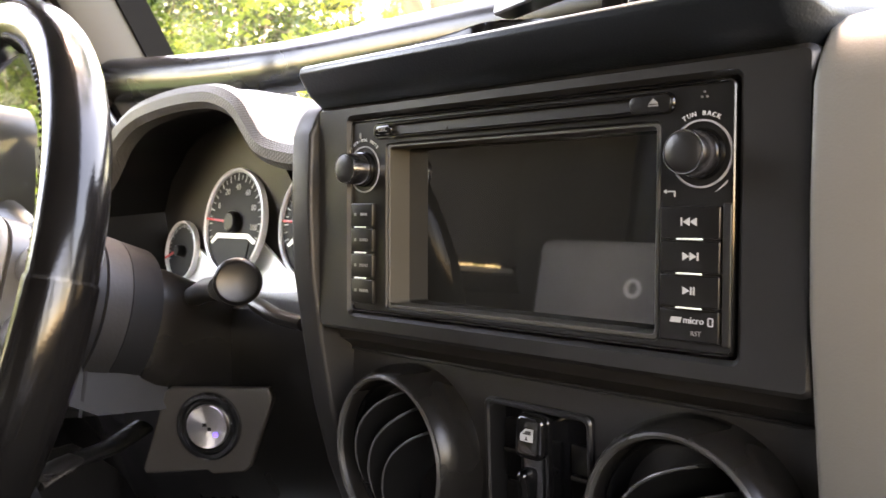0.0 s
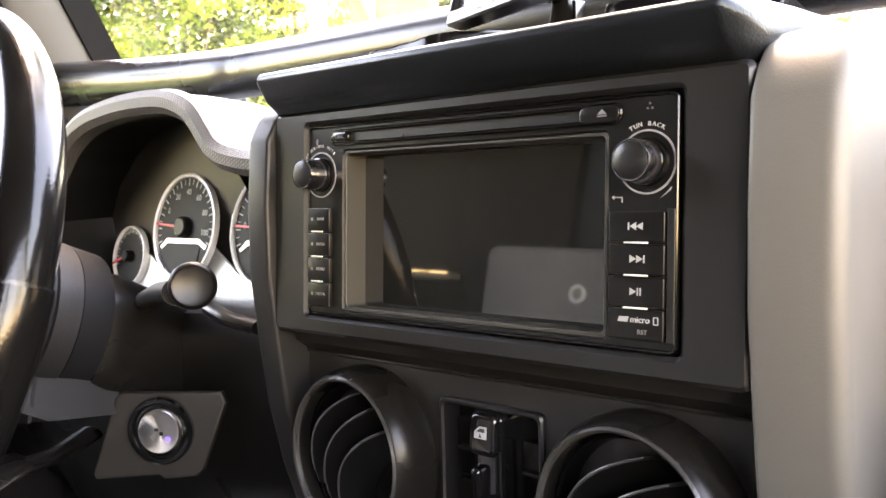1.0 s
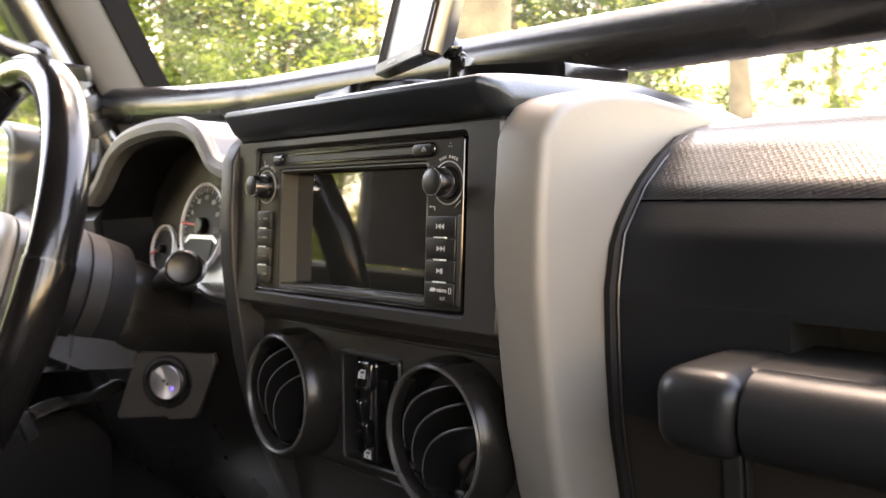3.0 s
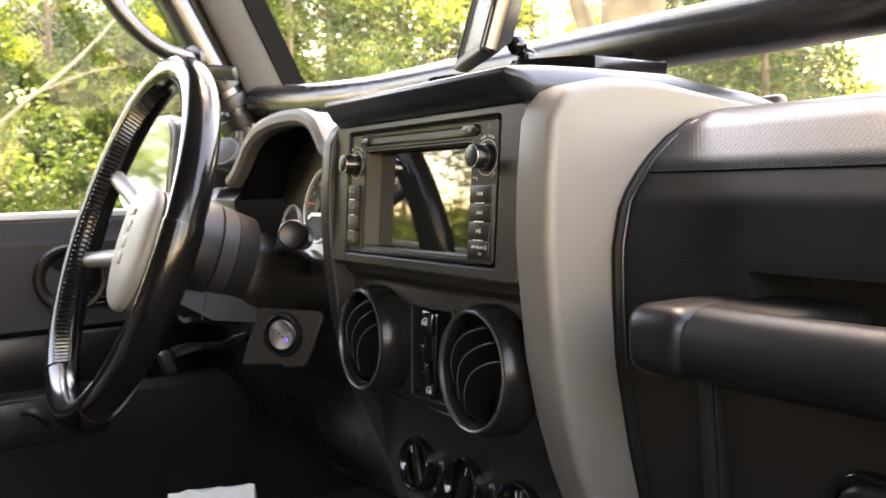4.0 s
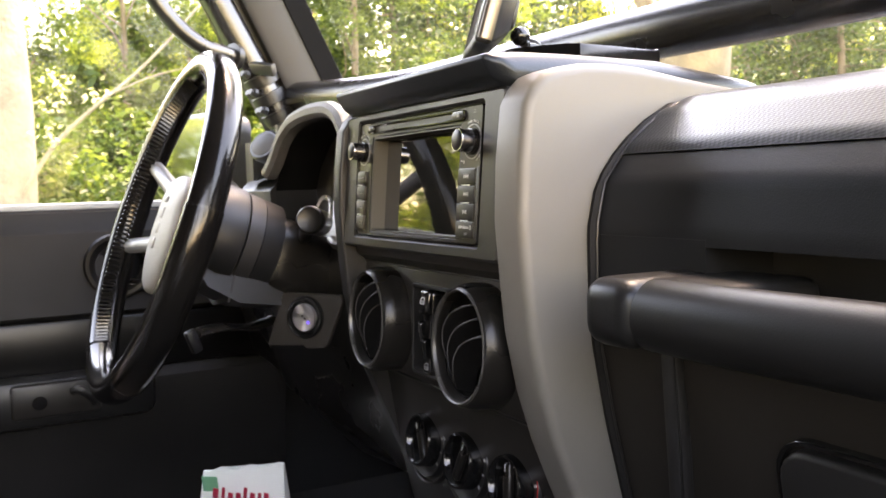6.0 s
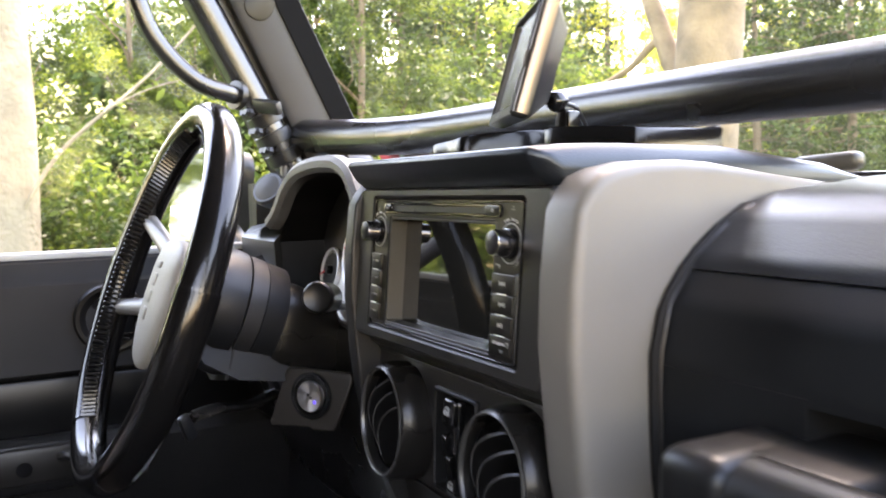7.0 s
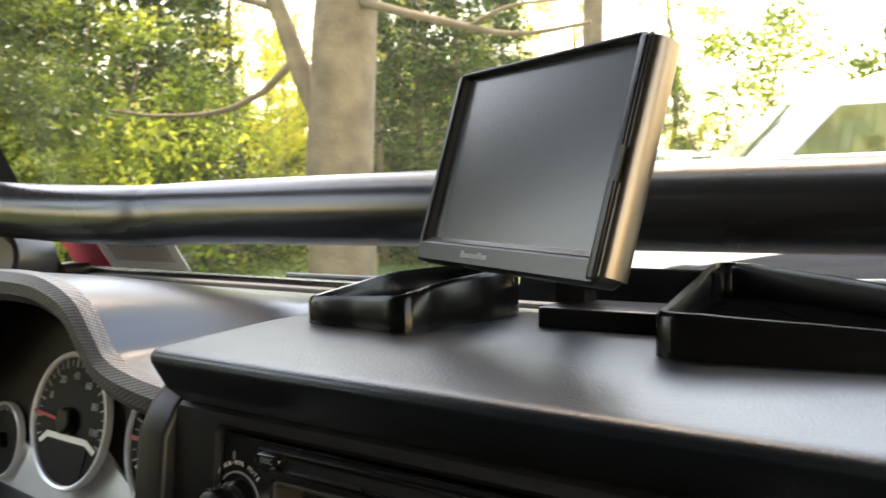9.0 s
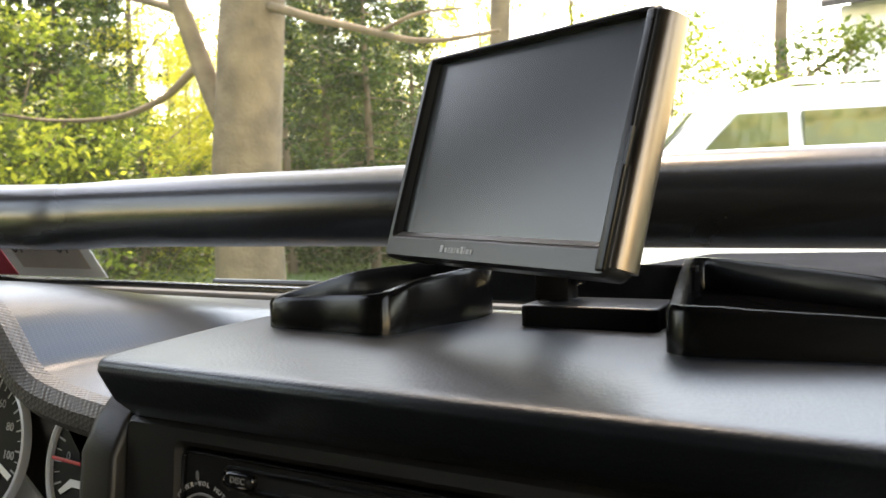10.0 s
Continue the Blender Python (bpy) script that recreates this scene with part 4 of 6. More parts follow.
cage = thing("pillar_cage_tube", pose(-0.74, 0.1, 1.22), "black steel cage tube along the windshield pillar", "roll bar")
KI = pose(-0.74, 0.1, 1.22).inverted()
part("tube", moved(tube(smooth_path([(-0.765, 0.172, 1.21), (-0.765, 0.1106, 1.3227), (-0.765, 0.020, 1.493), (-0.76, -0.09, 1.68), (-0.75, -0.2, 1.78)], 6), 0.024, 28), KI), TUBE, cage)
part("foot", moved(tube([(-0.745, 0.195, 1.17), (-0.74, 0.160, 1.225)], 0.03, 24), KI), TUBE, cage)
STEEL = mat("dull_steel", (0.06, 0.06, 0.06), 0.45, metal=0.9, bump=0)
for z, y in ((1.318, 0.112), (1.29, 0.124), (1.262, 0.139)):
    part("clamp", moved(lathe([(0.024, -0.010), (0.0285, -0.009), (0.0285, 0.009), (0.024, 0.010)], 28), KI @ Matrix.Translation((-0.762, y + 0.003, z)) @ Vector((0, -0.46, 0.89)).to_track_quat("Z", "Y").to_matrix().to_4x4()), BLACK, cage, "black bolted clamp")
    for dx in (0.012, 0.03):
        part("clamp_bolt", moved(lathe([(0.0075, 0), (0.0075, 0.006), (0.005, 0.008), (0.005, 0.012), (0.0001, 0.012)], 6), KI @ Matrix.Translation((-0.765 + dx, y - 0.027, z + 0.004)) @ Vector((0.3, -1, 0.3)).to_track_quat("Z", "Y").to_matrix().to_4x4()), STEEL, cage, "dull steel bolt")
part("clamp_ear", moved(block(0.05, 0.012, 0.02, 0.003), KI @ pose(-0.728, 0.107, 1.333, 25, 10, 30)), STEEL, cage)

ah = thing("pillar_grab_tube", pose(-0.69, 0.03, 1.35), "curved black grab tube on the windshield pillar", "grab handle")
HI = pose(-0.69, 0.03, 1.35).inverted()
part("tube", moved(tube(smooth_path([(-0.705, 0.062, 1.343), (-0.69, 0.038, 1.347), (-0.68, 0.0, 1.357), (-0.68, -0.035, 1.385), (-0.68, -0.062, 1.42), (-0.68, -0.078, 1.46), (-0.685, -0.095, 1.53), (-0.70, -0.12, 1.6), (-0.72, -0.10, 1.68)], 6), 0.0125, 20), HI), TUBE, ah)
part("collar", moved(lathe([(0.0125, -0.006), (0.0205, -0.005), (0.0205, 0.004), (0.0125, 0.005)], 24), HI @ Matrix.Translation((-0.70, 0.054, 1.345)) @ Vector((0.35, -0.8, 0.1)).to_track_quat("Z", "Y").to_matrix().to_4x4()), BLACK, ah)

# ---- shell of the cab ----
def sheet(name, pts, thick, material, label, category, direction):
    """A panel of the given outline, thickened along a direction."""
    d = Vector(direction) * thick
    return lone(name, loft([[Vector(p) for p in pts], [Vector(p) + d for p in pts]]), material, label, category, "structure")


GY = lambda z, y0=0.362: y0 - 0.486 * (z - 1.21)
pil = lone("windshield_pillar", loft([[(-0.80, GY(z) - 0.165, z), (-0.748, GY(z) - 0.165, z), (-0.742, GY(z) - 0.155, z), (-0.742, GY(z) - 0.088, z), (-0.75, GY(z) - 0.078, z), (-0.80, GY(z) - 0.06, z)] for z in (1.12, 1.3, 1.46, 1.8)]), PILLAR, "grey plastic windshield pillar trim", "pillar trim", "structure")
SEAL = mat("rubber_seal", (0.003, 0.003, 0.003), 0.8, bump=0, spec=0.08)
part("seal", loft([[(-0.80, GY(z) - 0.098, z), (-0.738, GY(z) - 0.098, z), (-0.738, GY(z) - 0.060, z), (-0.80, GY(z) - 0.03, z)] for z in (1.12, 1.8)]), SEAL, pil, "black glass seal")
part("rear_channel", loft([[(-0.81, GY(z) - 0.215, z), (-0.765, GY(z) - 0.215, z), (-0.765, GY(z) - 0.155, z), (-0.81, GY(z) - 0.155, z)] for z in (1.12, 1.8)]), BLACK, pil)
part("visor_clip", moved(slab(rrect(0.044, 0.11, 0.0215, 6), 0, 0.003, 0.001), Matrix.Translation((-0.7425, 0.118, 1.512)) @ pose(0, 0, 0, -26, 0, 0) @ pose(0, 0, 0, 90, 0, 90)), LOUVRE, pil, "dark clip recess")
lone("windshield_pillar", loft([[(0.98, GY(z) - 0.165, z), (0.93, GY(z) - 0.165, z), (0.925, GY(z) - 0.088, z), (0.98, GY(z) - 0.06, z)] for z in (1.12, 1.8)]), PILLAR, "grey plastic windshield pillar trim", "pillar trim", "structure")

shield = thing("windshield", pose(0.1, 0.36, 1.2), "clear windshield with a black lower border", "windshield", kind="structure")
WI = pose(0.1, 0.36, 1.2).inverted()
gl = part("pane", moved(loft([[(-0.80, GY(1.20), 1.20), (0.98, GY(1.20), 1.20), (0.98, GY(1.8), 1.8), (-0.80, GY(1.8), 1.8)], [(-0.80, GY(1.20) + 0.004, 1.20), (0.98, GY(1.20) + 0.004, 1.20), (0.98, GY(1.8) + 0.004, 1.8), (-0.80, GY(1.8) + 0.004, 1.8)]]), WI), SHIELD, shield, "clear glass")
gl.visible_shadow = False
part("lower_border", moved(block(1.78, 0.012, 0.010, 0.002), WI @ pose(0.09, GY(1.2095) - 0.003, 1.2095)), FRIT, shield, "black lower border")
stick = thing("inspection_sticker", pose(-0.68, GY(1.22) - 0.004, 1.22) @ pose(0, 0, 0, 90 + 25.9, 0, 0), "red and white paper sticker on the windshield", "sticker")
part("white_part", slab([(-0.055, -0.004), (0.086, -0.004), (0.070, 0.06), (-0.075, 0.06)], 0, 0.0006), PAPER, stick)
part("red_part", slab([(-0.13, -0.004), (-0.056, -0.004), (-0.076, 0.06), (-0.15, 0.06)], 0, 0.0006), mat("red_paper", (0.4, 0.03, 0.05), 0.6, grain=200), stick, "red end of the sticker")
part("tan_field", slab([(-0.04, 0.006), (0.068, 0.006), (0.058, 0.05), (-0.052, 0.05)], 0.0006, 0.0009), mat("tan_print", (0.5, 0.45, 0.38), 0.7, bump=0), stick)
words("date_text", "10", 0.022, DARK, stick, pose(0.038, 0.032, 0.001, 0, 0, 180))
words("date_text", "19", 0.022, DARK, stick, pose(-0.035, 0.032, 0.001, 0, 0, 180))

dpod = thing("speaker_pod", face_frame(-0.685, 0.195, 1.238, 8, 25), "round black speaker pod behind the dials", "speaker")
part("pod_shell", lathe([(0.036, -0.05), (0.034, -0.01), (0.031, 0.0), (0.026, 0.002), (0.022, -0.004), (0.001, -0.006)], 36), BLACK, dpod)
part("pod_base", block(0.09, 0.03, 0.05, 0.008, 0, -0.035, -0.03), BLACK, dpod)
bub = thing("pillar_light", pose(-0.715, 0.10, 1.212, 60, 0, 35), "small round clear-faced light at the dash corner", "light")
part("housing", lathe([(0.02, -0.03), (0.026, -0.01), (0.027, 0.0), (0.024, 0.003)], 28), BLACK, bub)
part("lens", lathe([(0.024, 0.001), (0.018, 0.005), (0.0001, 0.007)], 28), mat("dusty_lens", (0.045, 0.045, 0.043), 0.6, bump=0, spec=0.2), bub, "dusty pale lens")
part("bracket", tube([(0, 0, -0.02), (0.0, 0.03, -0.03), (0, 0.05, -0.02)], 0.007, 10), STEEL, bub)

# driver's door
door = thing("driver_door", pose(-0.78, -0.5, 0.62), "dark grey driver's door panel, closed", "car door", kind="structure")
OI = pose(-0.78, -0.5, 0.62).inverted()


def door_prof(y):
    return [(-0.83, 0.60), (-0.765, 0.60), (-0.755, 0.78), (-0.748, 0.79), (-0.745, 0.86), (-0.752, 0.87), (-0.765, 0.88), (-0.767, 0.955), (-0.752, 0.966), (-0.758, 1.0), (-0.766, 1.085), (-0.772, 1.092), (-0.776, 1.116), (-0.782, 1.122), (-0.83, 1.124)]


part("panel", moved(loft([[(x, y, z) for x, z in door_prof(y)] for y in (-0.9, -0.6, 0.05, 0.13)]), OI), mat("door_panel_plastic", (0.01283, 0.01215, 0.01188), 0.55, grain=1000, bump=0.3, spec=0.15), door)
part("sill_seal", moved(block(0.03, 1.02, 0.012, 0.004), OI @ pose(-0.795, -0.385, 1.124)), mat("pale_sill", (0.26, 0.26, 0.24), 0.5), door, "pale window sill")
# dark block paints the shade of the recess it fills
part("pocket", moved(block(0.02, 0.5, 0.085, 0.008), OI @ pose(-0.762, -0.14, 0.917)), LOUVRE, door, "door pocket block, recess shade put in as dark")
part("armrest", moved(block(0.05, 0.5, 0.075, 0.018), OI @ pose(-0.745, -0.33, 0.845)), BLACK, door)
part("strap_plate", moved(block(0.02, 0.12, 0.05, 0.006), OI @ pose(-0.725, -0.22, 0.85)), DARK, door)
part("pull_hole", moved(lathe([(0.010, 0), (0.010, 0.002), (0.0001, 0.002)], 20), OI @ pose(-0.716, -0.243, 0.848, 0, 90, 0)), GLOSS, door)
part("latch", moved(tube(smooth_path([(-0.712, -0.2, 0.86), (-0.706, -0.19, 0.862), (-0.706, -0.175, 0.85), (-0.712, -0.17, 0.84)], 4), 0.006, 10), OI), BLACK, door, "black latch loop")
spk = part("speaker_ring", moved(lathe([(0.049, 0), (0.049, 0.011), (0.046, 0.015), (0.041, 0.0145), (0.035, 0.009), (0.031, 0.0)], 40, caps=False), OI @ pose(-0.762, -0.121, 1.034, 0, 88, -6)), VENTBLACK, door, "round black door ring")
part("speaker_cone", moved(lathe([(0.0345, 0.001), (0.0345, 0.0025), (0.012, 0.0015), (0.0001, 0.0025)], 36), OI @ pose(-0.762, -0.121, 1.034, 0, 88, -6)), SEAL, spk, "dark speaker mesh")
for z in (1.012, 1.004, 0.996):
    part("grille_slot", moved(block(0.01, 0.05, 0.003, 0.001), OI @ pose(-0.752, -0.085, z)), GLOSS, door)
dgl = part("window_pane", moved(loft([[(-0.80, -0.89, 1.12), (-0.80, 0.1, 1.12), (-0.80, 0.1, 1.75), (-0.80, -0.89, 1.75)], [(-0.804, -0.89, 1.12), (-0.804, 0.1, 1.12), (-0.804, 0.1, 1.75), (-0.804, -0.89, 1.75)]]), OI), GLASS, door, "clear side glass")
dgl.visible_shadow = False

wing = thing("door_mirror", pose(-0.98, 0.05, 1.12), "black door mirror with bright glass", "car mirror")
part("shell", moved(slab(rrect(0.19, 0.17, 0.04), -0.06, 0.0, 0.006), face_frame(0, 0.0, 0.08, 9, 12)), BLACK, wing)
part("mirror_glass", moved(slab(rrect(0.17, 0.15, 0.035), 0.0005, 0.003), face_frame(0, 0.0, 0.08, 9, 12)), MIRROR, wing, "bright mirror glass")
part("arm", tube([(0.02, 0.03, 0.05), (0.12, 0.04, 0.0), (0.17, 0.04, -0.02)], 0.022, 14), BLACK, wing)

# floor, firewall, roof; unseen rear, sides and pillar added to shut out light
lone("cab_floor", block(1.78, 2.6, 0.04, 0.0, 0.09, -0.85, 0.60), CARPET, "black carpeted cab floor", "floor", "structure")
lone("kick_panel", block(0.04, 0.36, 0.62, 0, -0.80, 0.28, 0.91), BLACK, "black kick panel beside the pedals", "panel", "structure")
lone("kick_panel", block(0.04, 0.36, 0.62, 0, 0.98, 0.28, 0.91), BLACK, "black kick panel on the passenger side", "panel", "structure")
lone("firewall", block(1.78, 0.04, 0.6, 0.0, 0.09, 0.42, 0.9), BLACK, "black firewall under the dash", "firewall", "structure")
lone("windshield_header", block(1.78, 0.06, 0.05, 0.01, 0.09, 0.05, 1.815), BLACK, "black windshield header under the roof", "windshield frame", "structure")
lone("roof", block(1.82, 2.30, 0.04, 0.01, 0.09, -1.07, 1.86), CLOTH, "dark cloth-lined roof of the cab", "roof", "structure")
lone("rear_blocker", block(1.78, 0.04, 1.24, 0, 0.09, -2.2, 1.23), CLOTH, "unseen dark wall added behind the cab to shut out light", "wall", "structure")
lone("side_blocker", block(0.04, 1.3, 1.25, 0, -0.8, -1.55, 1.24), CLOTH, "unseen dark side panel added behind the driver's door", "wall", "structure")
lone("side_blocker", block(0.04, 1.1, 1.25, 0, 0.98, -1.65, 1.24), CLOTH, "unseen dark side panel added behind the passenger door", "wall", "structure")
lone("pillar_blocker", block(0.04, 0.30, 0.7265, 0.004, -0.80, -0.755, 1.49675), CLOTH, "unseen dark pillar added behind the driver's window", "pillar", "structure")
# unseen closed door, added to cut light bounced up from the ground
lone("passenger_door", loft([[(-x + 0.20, y, z) for x, z in door_prof(y)] for y in (-1.09, 0.10)]), SKIN, "unseen dark passenger door panel, added below the window opening", "car door", "structure")


def seat(x):
    s = thing("front_seat", pose(x, -0.78, 0.62), "light grey cloth front seat with black headrest", "car seat", "front seats")
    part("cushion", block(0.5, 0.5, 0.18, 0.05, 0, 0.05, 0.2, 3), SEATCLOTH, s)
    part("backrest", moved(block(0.54, 0.14, 0.36, 0.02, -0.02, 0, 0.18, 3), pose(0, -0.1, 0.2, 6, 0, 0)), SEATCLOTH, s)
    for y, z in ((0.004, 0.49), (0.012, 0.42)):
        part("eyelet", moved(lathe([(0.0095, 0), (0.0098, 0.0035), (0.0125, 0.004), (0.0148, 0.0025), (0.015, 0)], 28, caps=False), pose(-0.09, y - 0.06, z, 96, 0, 0)), SIDING, s, "pale eyelet")
    part("headrest", moved(block(0.3, 0.1, 0.24, 0.035, 0, 0, 0.1, 3), pose(0, -0.14, 0.55, 8, 0, 0)), BLACK, s, "black headrest")
    part("base", block(0.4, 0.4, 0.12, 0.01, 0, 0.05, 0.06), BLACK, s)


seat(-0.40)
# passenger seat is unseen, added to hold back light from behind
seat(0.58)

bag = thing("paper_packet", pose(-0.505, -0.012, 0.62, 0, 0, 52), "white glossy packet with red script bars in the footwell", "packet")
packet = []
for h, half, thick in ((0.0, 0.062, 0.02), (0.05, 0.062, 0.018), (0.10, 0.060, 0.011), (0.135, 0.058, 0.005), (0.152, 0.057, 0.0016)):
    lift = lambda x: 0.006 * (x / 0.06) * (h / 0.15) + 0.0025 * math.sin(x * 160) * (h > 0.13)
    xs = np.linspace(-half, half, 15)
    packet.append([(x, -thick * (1 + 0.15 * math.sin(x * 90 + h * 60)), h + lift(x)) for x in xs] + [(x, thick, h + lift(x)) for x in xs[::-1]])
part("packet_body", loft(packet), PAPER, bag)
INK = mat("red_ink", (0.5, 0.02, 0.05), 0.5, bump=0)
for x, w, h in ((-0.036, 0.009, 0.022), (-0.025, 0.005, 0.024), (-0.015, 0.008, 0.013), (-0.004, 0.008, 0.013), (0.006, 0.006, 0.024), (0.016, 0.008, 0.013), (0.026, 0.006, 0.013), (0.035, 0.008, 0.013)):
    part("script_bar", block(w * 0.85, 0.0016, h * 0.7, 0.0006, 0, 0, 0), INK, bag, m=pose(x, -0.0128, 0.112 + h * 0.35 + 0.04 * x * 0.6, 12, 12, 0))
part("green_corner", block(0.022, 0.0014, 0.022, 0.004), mat("green_ink", (0.1, 0.35, 0.2), 0.6, bump=0), bag, m=pose(-0.045, -0.0085, 0.13, 10, 0, 0))

# ---- accessory tray and monitor on the lid ----
tray = thing("dash_tray", pose(0, 0.14, 1.2325), "gloss black dash tray with two open bins", "dash tray")
TI = pose(0, 0.14, 1.2325).inverted()


TRAYBLACK = mat("tray_plastic", (0.0035, 0.0035, 0.0036), 0.2, grain=700, bump=0.03, vary=0.1, spec=0.24)
# near-black, sheenless floor colour stands in for shade deep in the bins
BINSHADE = mat("bin_shade_black", (0.0015, 0.0015, 0.0015), 0.8, grain=900, bump=0.1, spec=0.0)


def bin_wall(pts, z0, heights, wall, name):
    """Open bin: a rounded outline, its rim following the given heights."""
    n = len(pts)
    P = [tuple(v)[:2] for v in smooth_path([(x, y, 0) for x, y in pts + pts[:1]], 5)][:-1]
    H = [heights[i] + (heights[(i + 1) % n] - heights[i]) * k / 5 for i in range(n) for k in range(5)]
    inn = offset(P, wall)
    o2, i2 = offset(P, 0.0012), offset(P, wall - 0.0012)
    z = lambda o, d: [(p[0], p[1], h + d) for p, h in zip(o, H)]
    bmw = loft([[(x, y, z0) for x, y in P], z(P, -0.002), z(o2, 0), z(i2, 0), z(inn, -0.002), [(x, y, z0 + 0.003) for x, y in inn]], caps=False)
    bmf = loft([[(x, y, z0 + 0.0005) for x, y in inn], [(x, y, z0 + 0.0035) for x, y in inn]])
    b = part(name, moved(bmw, TI), TRAYBLACK, tray, "open gloss black bin")
    part("bin_floor", moved(bmf, TI), BINSHADE, b)


Z0 = 1.2322
bin_wall([(-0.126, 0.069), (-0.118, 0.062), (-0.092, 0.062), (-0.068, 0.060), (-0.062, 0.069), (-0.062, 0.086), (-0.058, 0.119), (-0.062, 0.142), (-0.074, 0.148), (-0.098, 0.140), (-0.119, 0.118), (-0.124, 0.094)], Z0, [1.2445, 1.2448, 1.2465, 1.2482, 1.2498, 1.2518, 1.254, 1.2545, 1.2545, 1.254, 1.2515, 1.2478], 0.0048, "bin")
bin_wall([(0.036, 0.078), (0.040, 0.066), (0.055, 0.063), (0.10, 0.074), (0.114, 0.079), (0.118, 0.09), (0.101, 0.165), (0.088, 0.184), (0.02, 0.232), (0.004, 0.236), (0.0, 0.225), (0.018, 0.15)], Z0, [1.2482, 1.2482, 1.2482, 1.2455, 1.2442, 1.2435, 1.2455, 1.2485, 1.2515, 1.2515, 1.2515, 1.2495], 0.0052, "bin")
part("bridge", moved(loft([[(x, y, z) for y, z in ((0.185, Z0), (0.19, 1.2500), (0.196, 1.2505), (0.2, Z0))] for x in (-0.09, 0.015)]), TI), TRAYBLACK, tray)
part("mount_base", moved(slab(rrect(0.054, 0.034, 0.003), 0, 0.0085, 0.0012), TI @ pose(-0.006, 0.126, Z0, 0, 0, 4)), LOUVRE, tray, "low square mount base")

mount = thing("monitor_mount", pose(-0.034, 0.135, 1.2405), "black ball-joint monitor mount", "mount")
part("post", moved(loft([[(x * k, y * k, z) for x, y in rrect(0.016, 0.012, 0.002, 2)] for k, z in ((1, 0), (0.95, 0.016), (0.7, 0.028))]), pose(0.006, 0.0, 0)), VENTBLACK, mount)
part("post_ear", moved(block(0.003, 0.011, 0.02, 0.001), pose(0.016, 0.0, 0.016)), GLOSS, mount)
part("ball", moved(lathe([(0.0001, -0.009), (0.005, -0.0075), (0.0085, -0.003), (0.009, 0), (0.0085, 0.003), (0.005, 0.0075), (0.0001, 0.009)], 20), pose(0.004, -0.007, 0.034)), GLOSS, mount)
part("clamp_head", moved(block(0.026, 0.016, 0.028, 0.004), pose(0.002, -0.019, 0.053, -14, 0, -24)), BLACK, mount)
part("cable", tube(smooth_path([(-0.004, 0.006, 0.034), (-0.006, 0.02, 0.03), (-0.012, 0.035, 0.014), (-0.02, 0.05, 0.002)], 6), 0.0018, 10), BLACK, mount, "thin black cable")

SATINMARK = mat("silver_mark", (0.28, 0.28, 0.28), 0.4, bump=0)
# monitor frame: x along its width, y up it, z out of the screen
MW, MH = 0.1313, 0.0876
MF = face_frame(-0.0922, 0.103, 1.2592, 16.3, -24.6) @ pose(0, 0, 0, 0, 0, -0.8)
mon = thing("dash_monitor", MF, "slim black dash monitor, switched off, with a satin metal side", "monitor")
cxm, cym = MW / 2, MH / 2
DX, DY, DW, DH = 0.0650, 0.0477, 0.1196, 0.0752
BEZEL = mat("graphite_bezel", (0.012, 0.012, 0.0118), 0.3, grain=1200, bump=0.1, spec=0.4)
part("shell", loft([[(x, y, z) for x, y in rrect(MW * k, MH * h, 0.0045, 5, cxm - q, cym + q * 0.8)] for k, h, q, z in ((0.52, 0.5, 0.004, -0.027), (0.66, 0.62, 0.003, -0.0262), (0.90, 0.90, 0.0, -0.0150), (0.975, 0.97, 0.0, -0.0118), (0.995, 0.995, 0.0, -0.0098), (1.0, 1.0, 0.0, -0.0075))]), BLACK, mon)
part("screen_bezel", plate(rrect(MW, MH, 0.0035, 5, cxm, cym), rrect(DW + 0.0012, DH + 0.0012, 0.001, 5, DX, DY), -0.0074, 0.0010, 0.0012), BEZEL, mon, "graphite bezel")
part("display", slab(rrect(DW + 0.002, DH + 0.002, 0.001, 5, DX, DY), -0.0056, -0.0030), MATTE, mon, "dark grey display, switched off")
part("chamfer", loft([[(DX - DW / 2 - 0.0006, DY - DH / 2 - 0.0006, z), (DX + DW / 2 + 0.0006, DY - DH / 2 - 0.0006, z), (DX + DW / 2 + 0.0006 - w, DY - DH / 2 - 0.0006 + w, q), (DX - DW / 2 - 0.0006, DY - DH / 2 - 0.0006 + w, q)] for z, w, q in ((0.0002, 0.0022, -0.0027), (-0.0028, 0.0022, -0.0029))]), mat("pale_chamfer_plastic", (0.06, 0.06, 0.06), 0.4, bump=0), mon, "grey chamfer below the display")
part("chamfer", loft([[(DX + DW / 2 + 0.0006, DY - DH / 2, z), (DX + DW / 2 + 0.0006, DY + DH / 2, z), (DX + DW / 2 - 0.0012, DY + DH / 2, q), (DX + DW / 2 - 0.0012, DY - DH / 2, q)] for z, q in ((0.0002, -0.0027), (-0.0028, -0.0029))]), bpy.data.materials["pale_chamfer_plastic"], mon, "grey chamfer beside the display")
part("side_cap", moved(loft([[(x, y, z) for x, z in ((-0.002, -0.0118), (0.0006, -0.0116), (0.0020, -0.0100), (0.0027, -0.0075), (0.0028, -0.0050), (0.0024, -0.0025), (0.0014, -0.0006), (0.0, 0.0002), (-0.002, 0.0002))] for y in (0.0035, 0.0042, MH - 0.003, MH - 0.0022)]), pose(MW, 0, 0)), BRONZE, mon, "satin metal side strip")
part("side_rail", slab(rrect(0.0042, MH * 0.96, 0.001, 3, MW - 0.0032, cym), 0.0, 0.0017, 0.0008), VENTBLACK, mon, "black side rail")
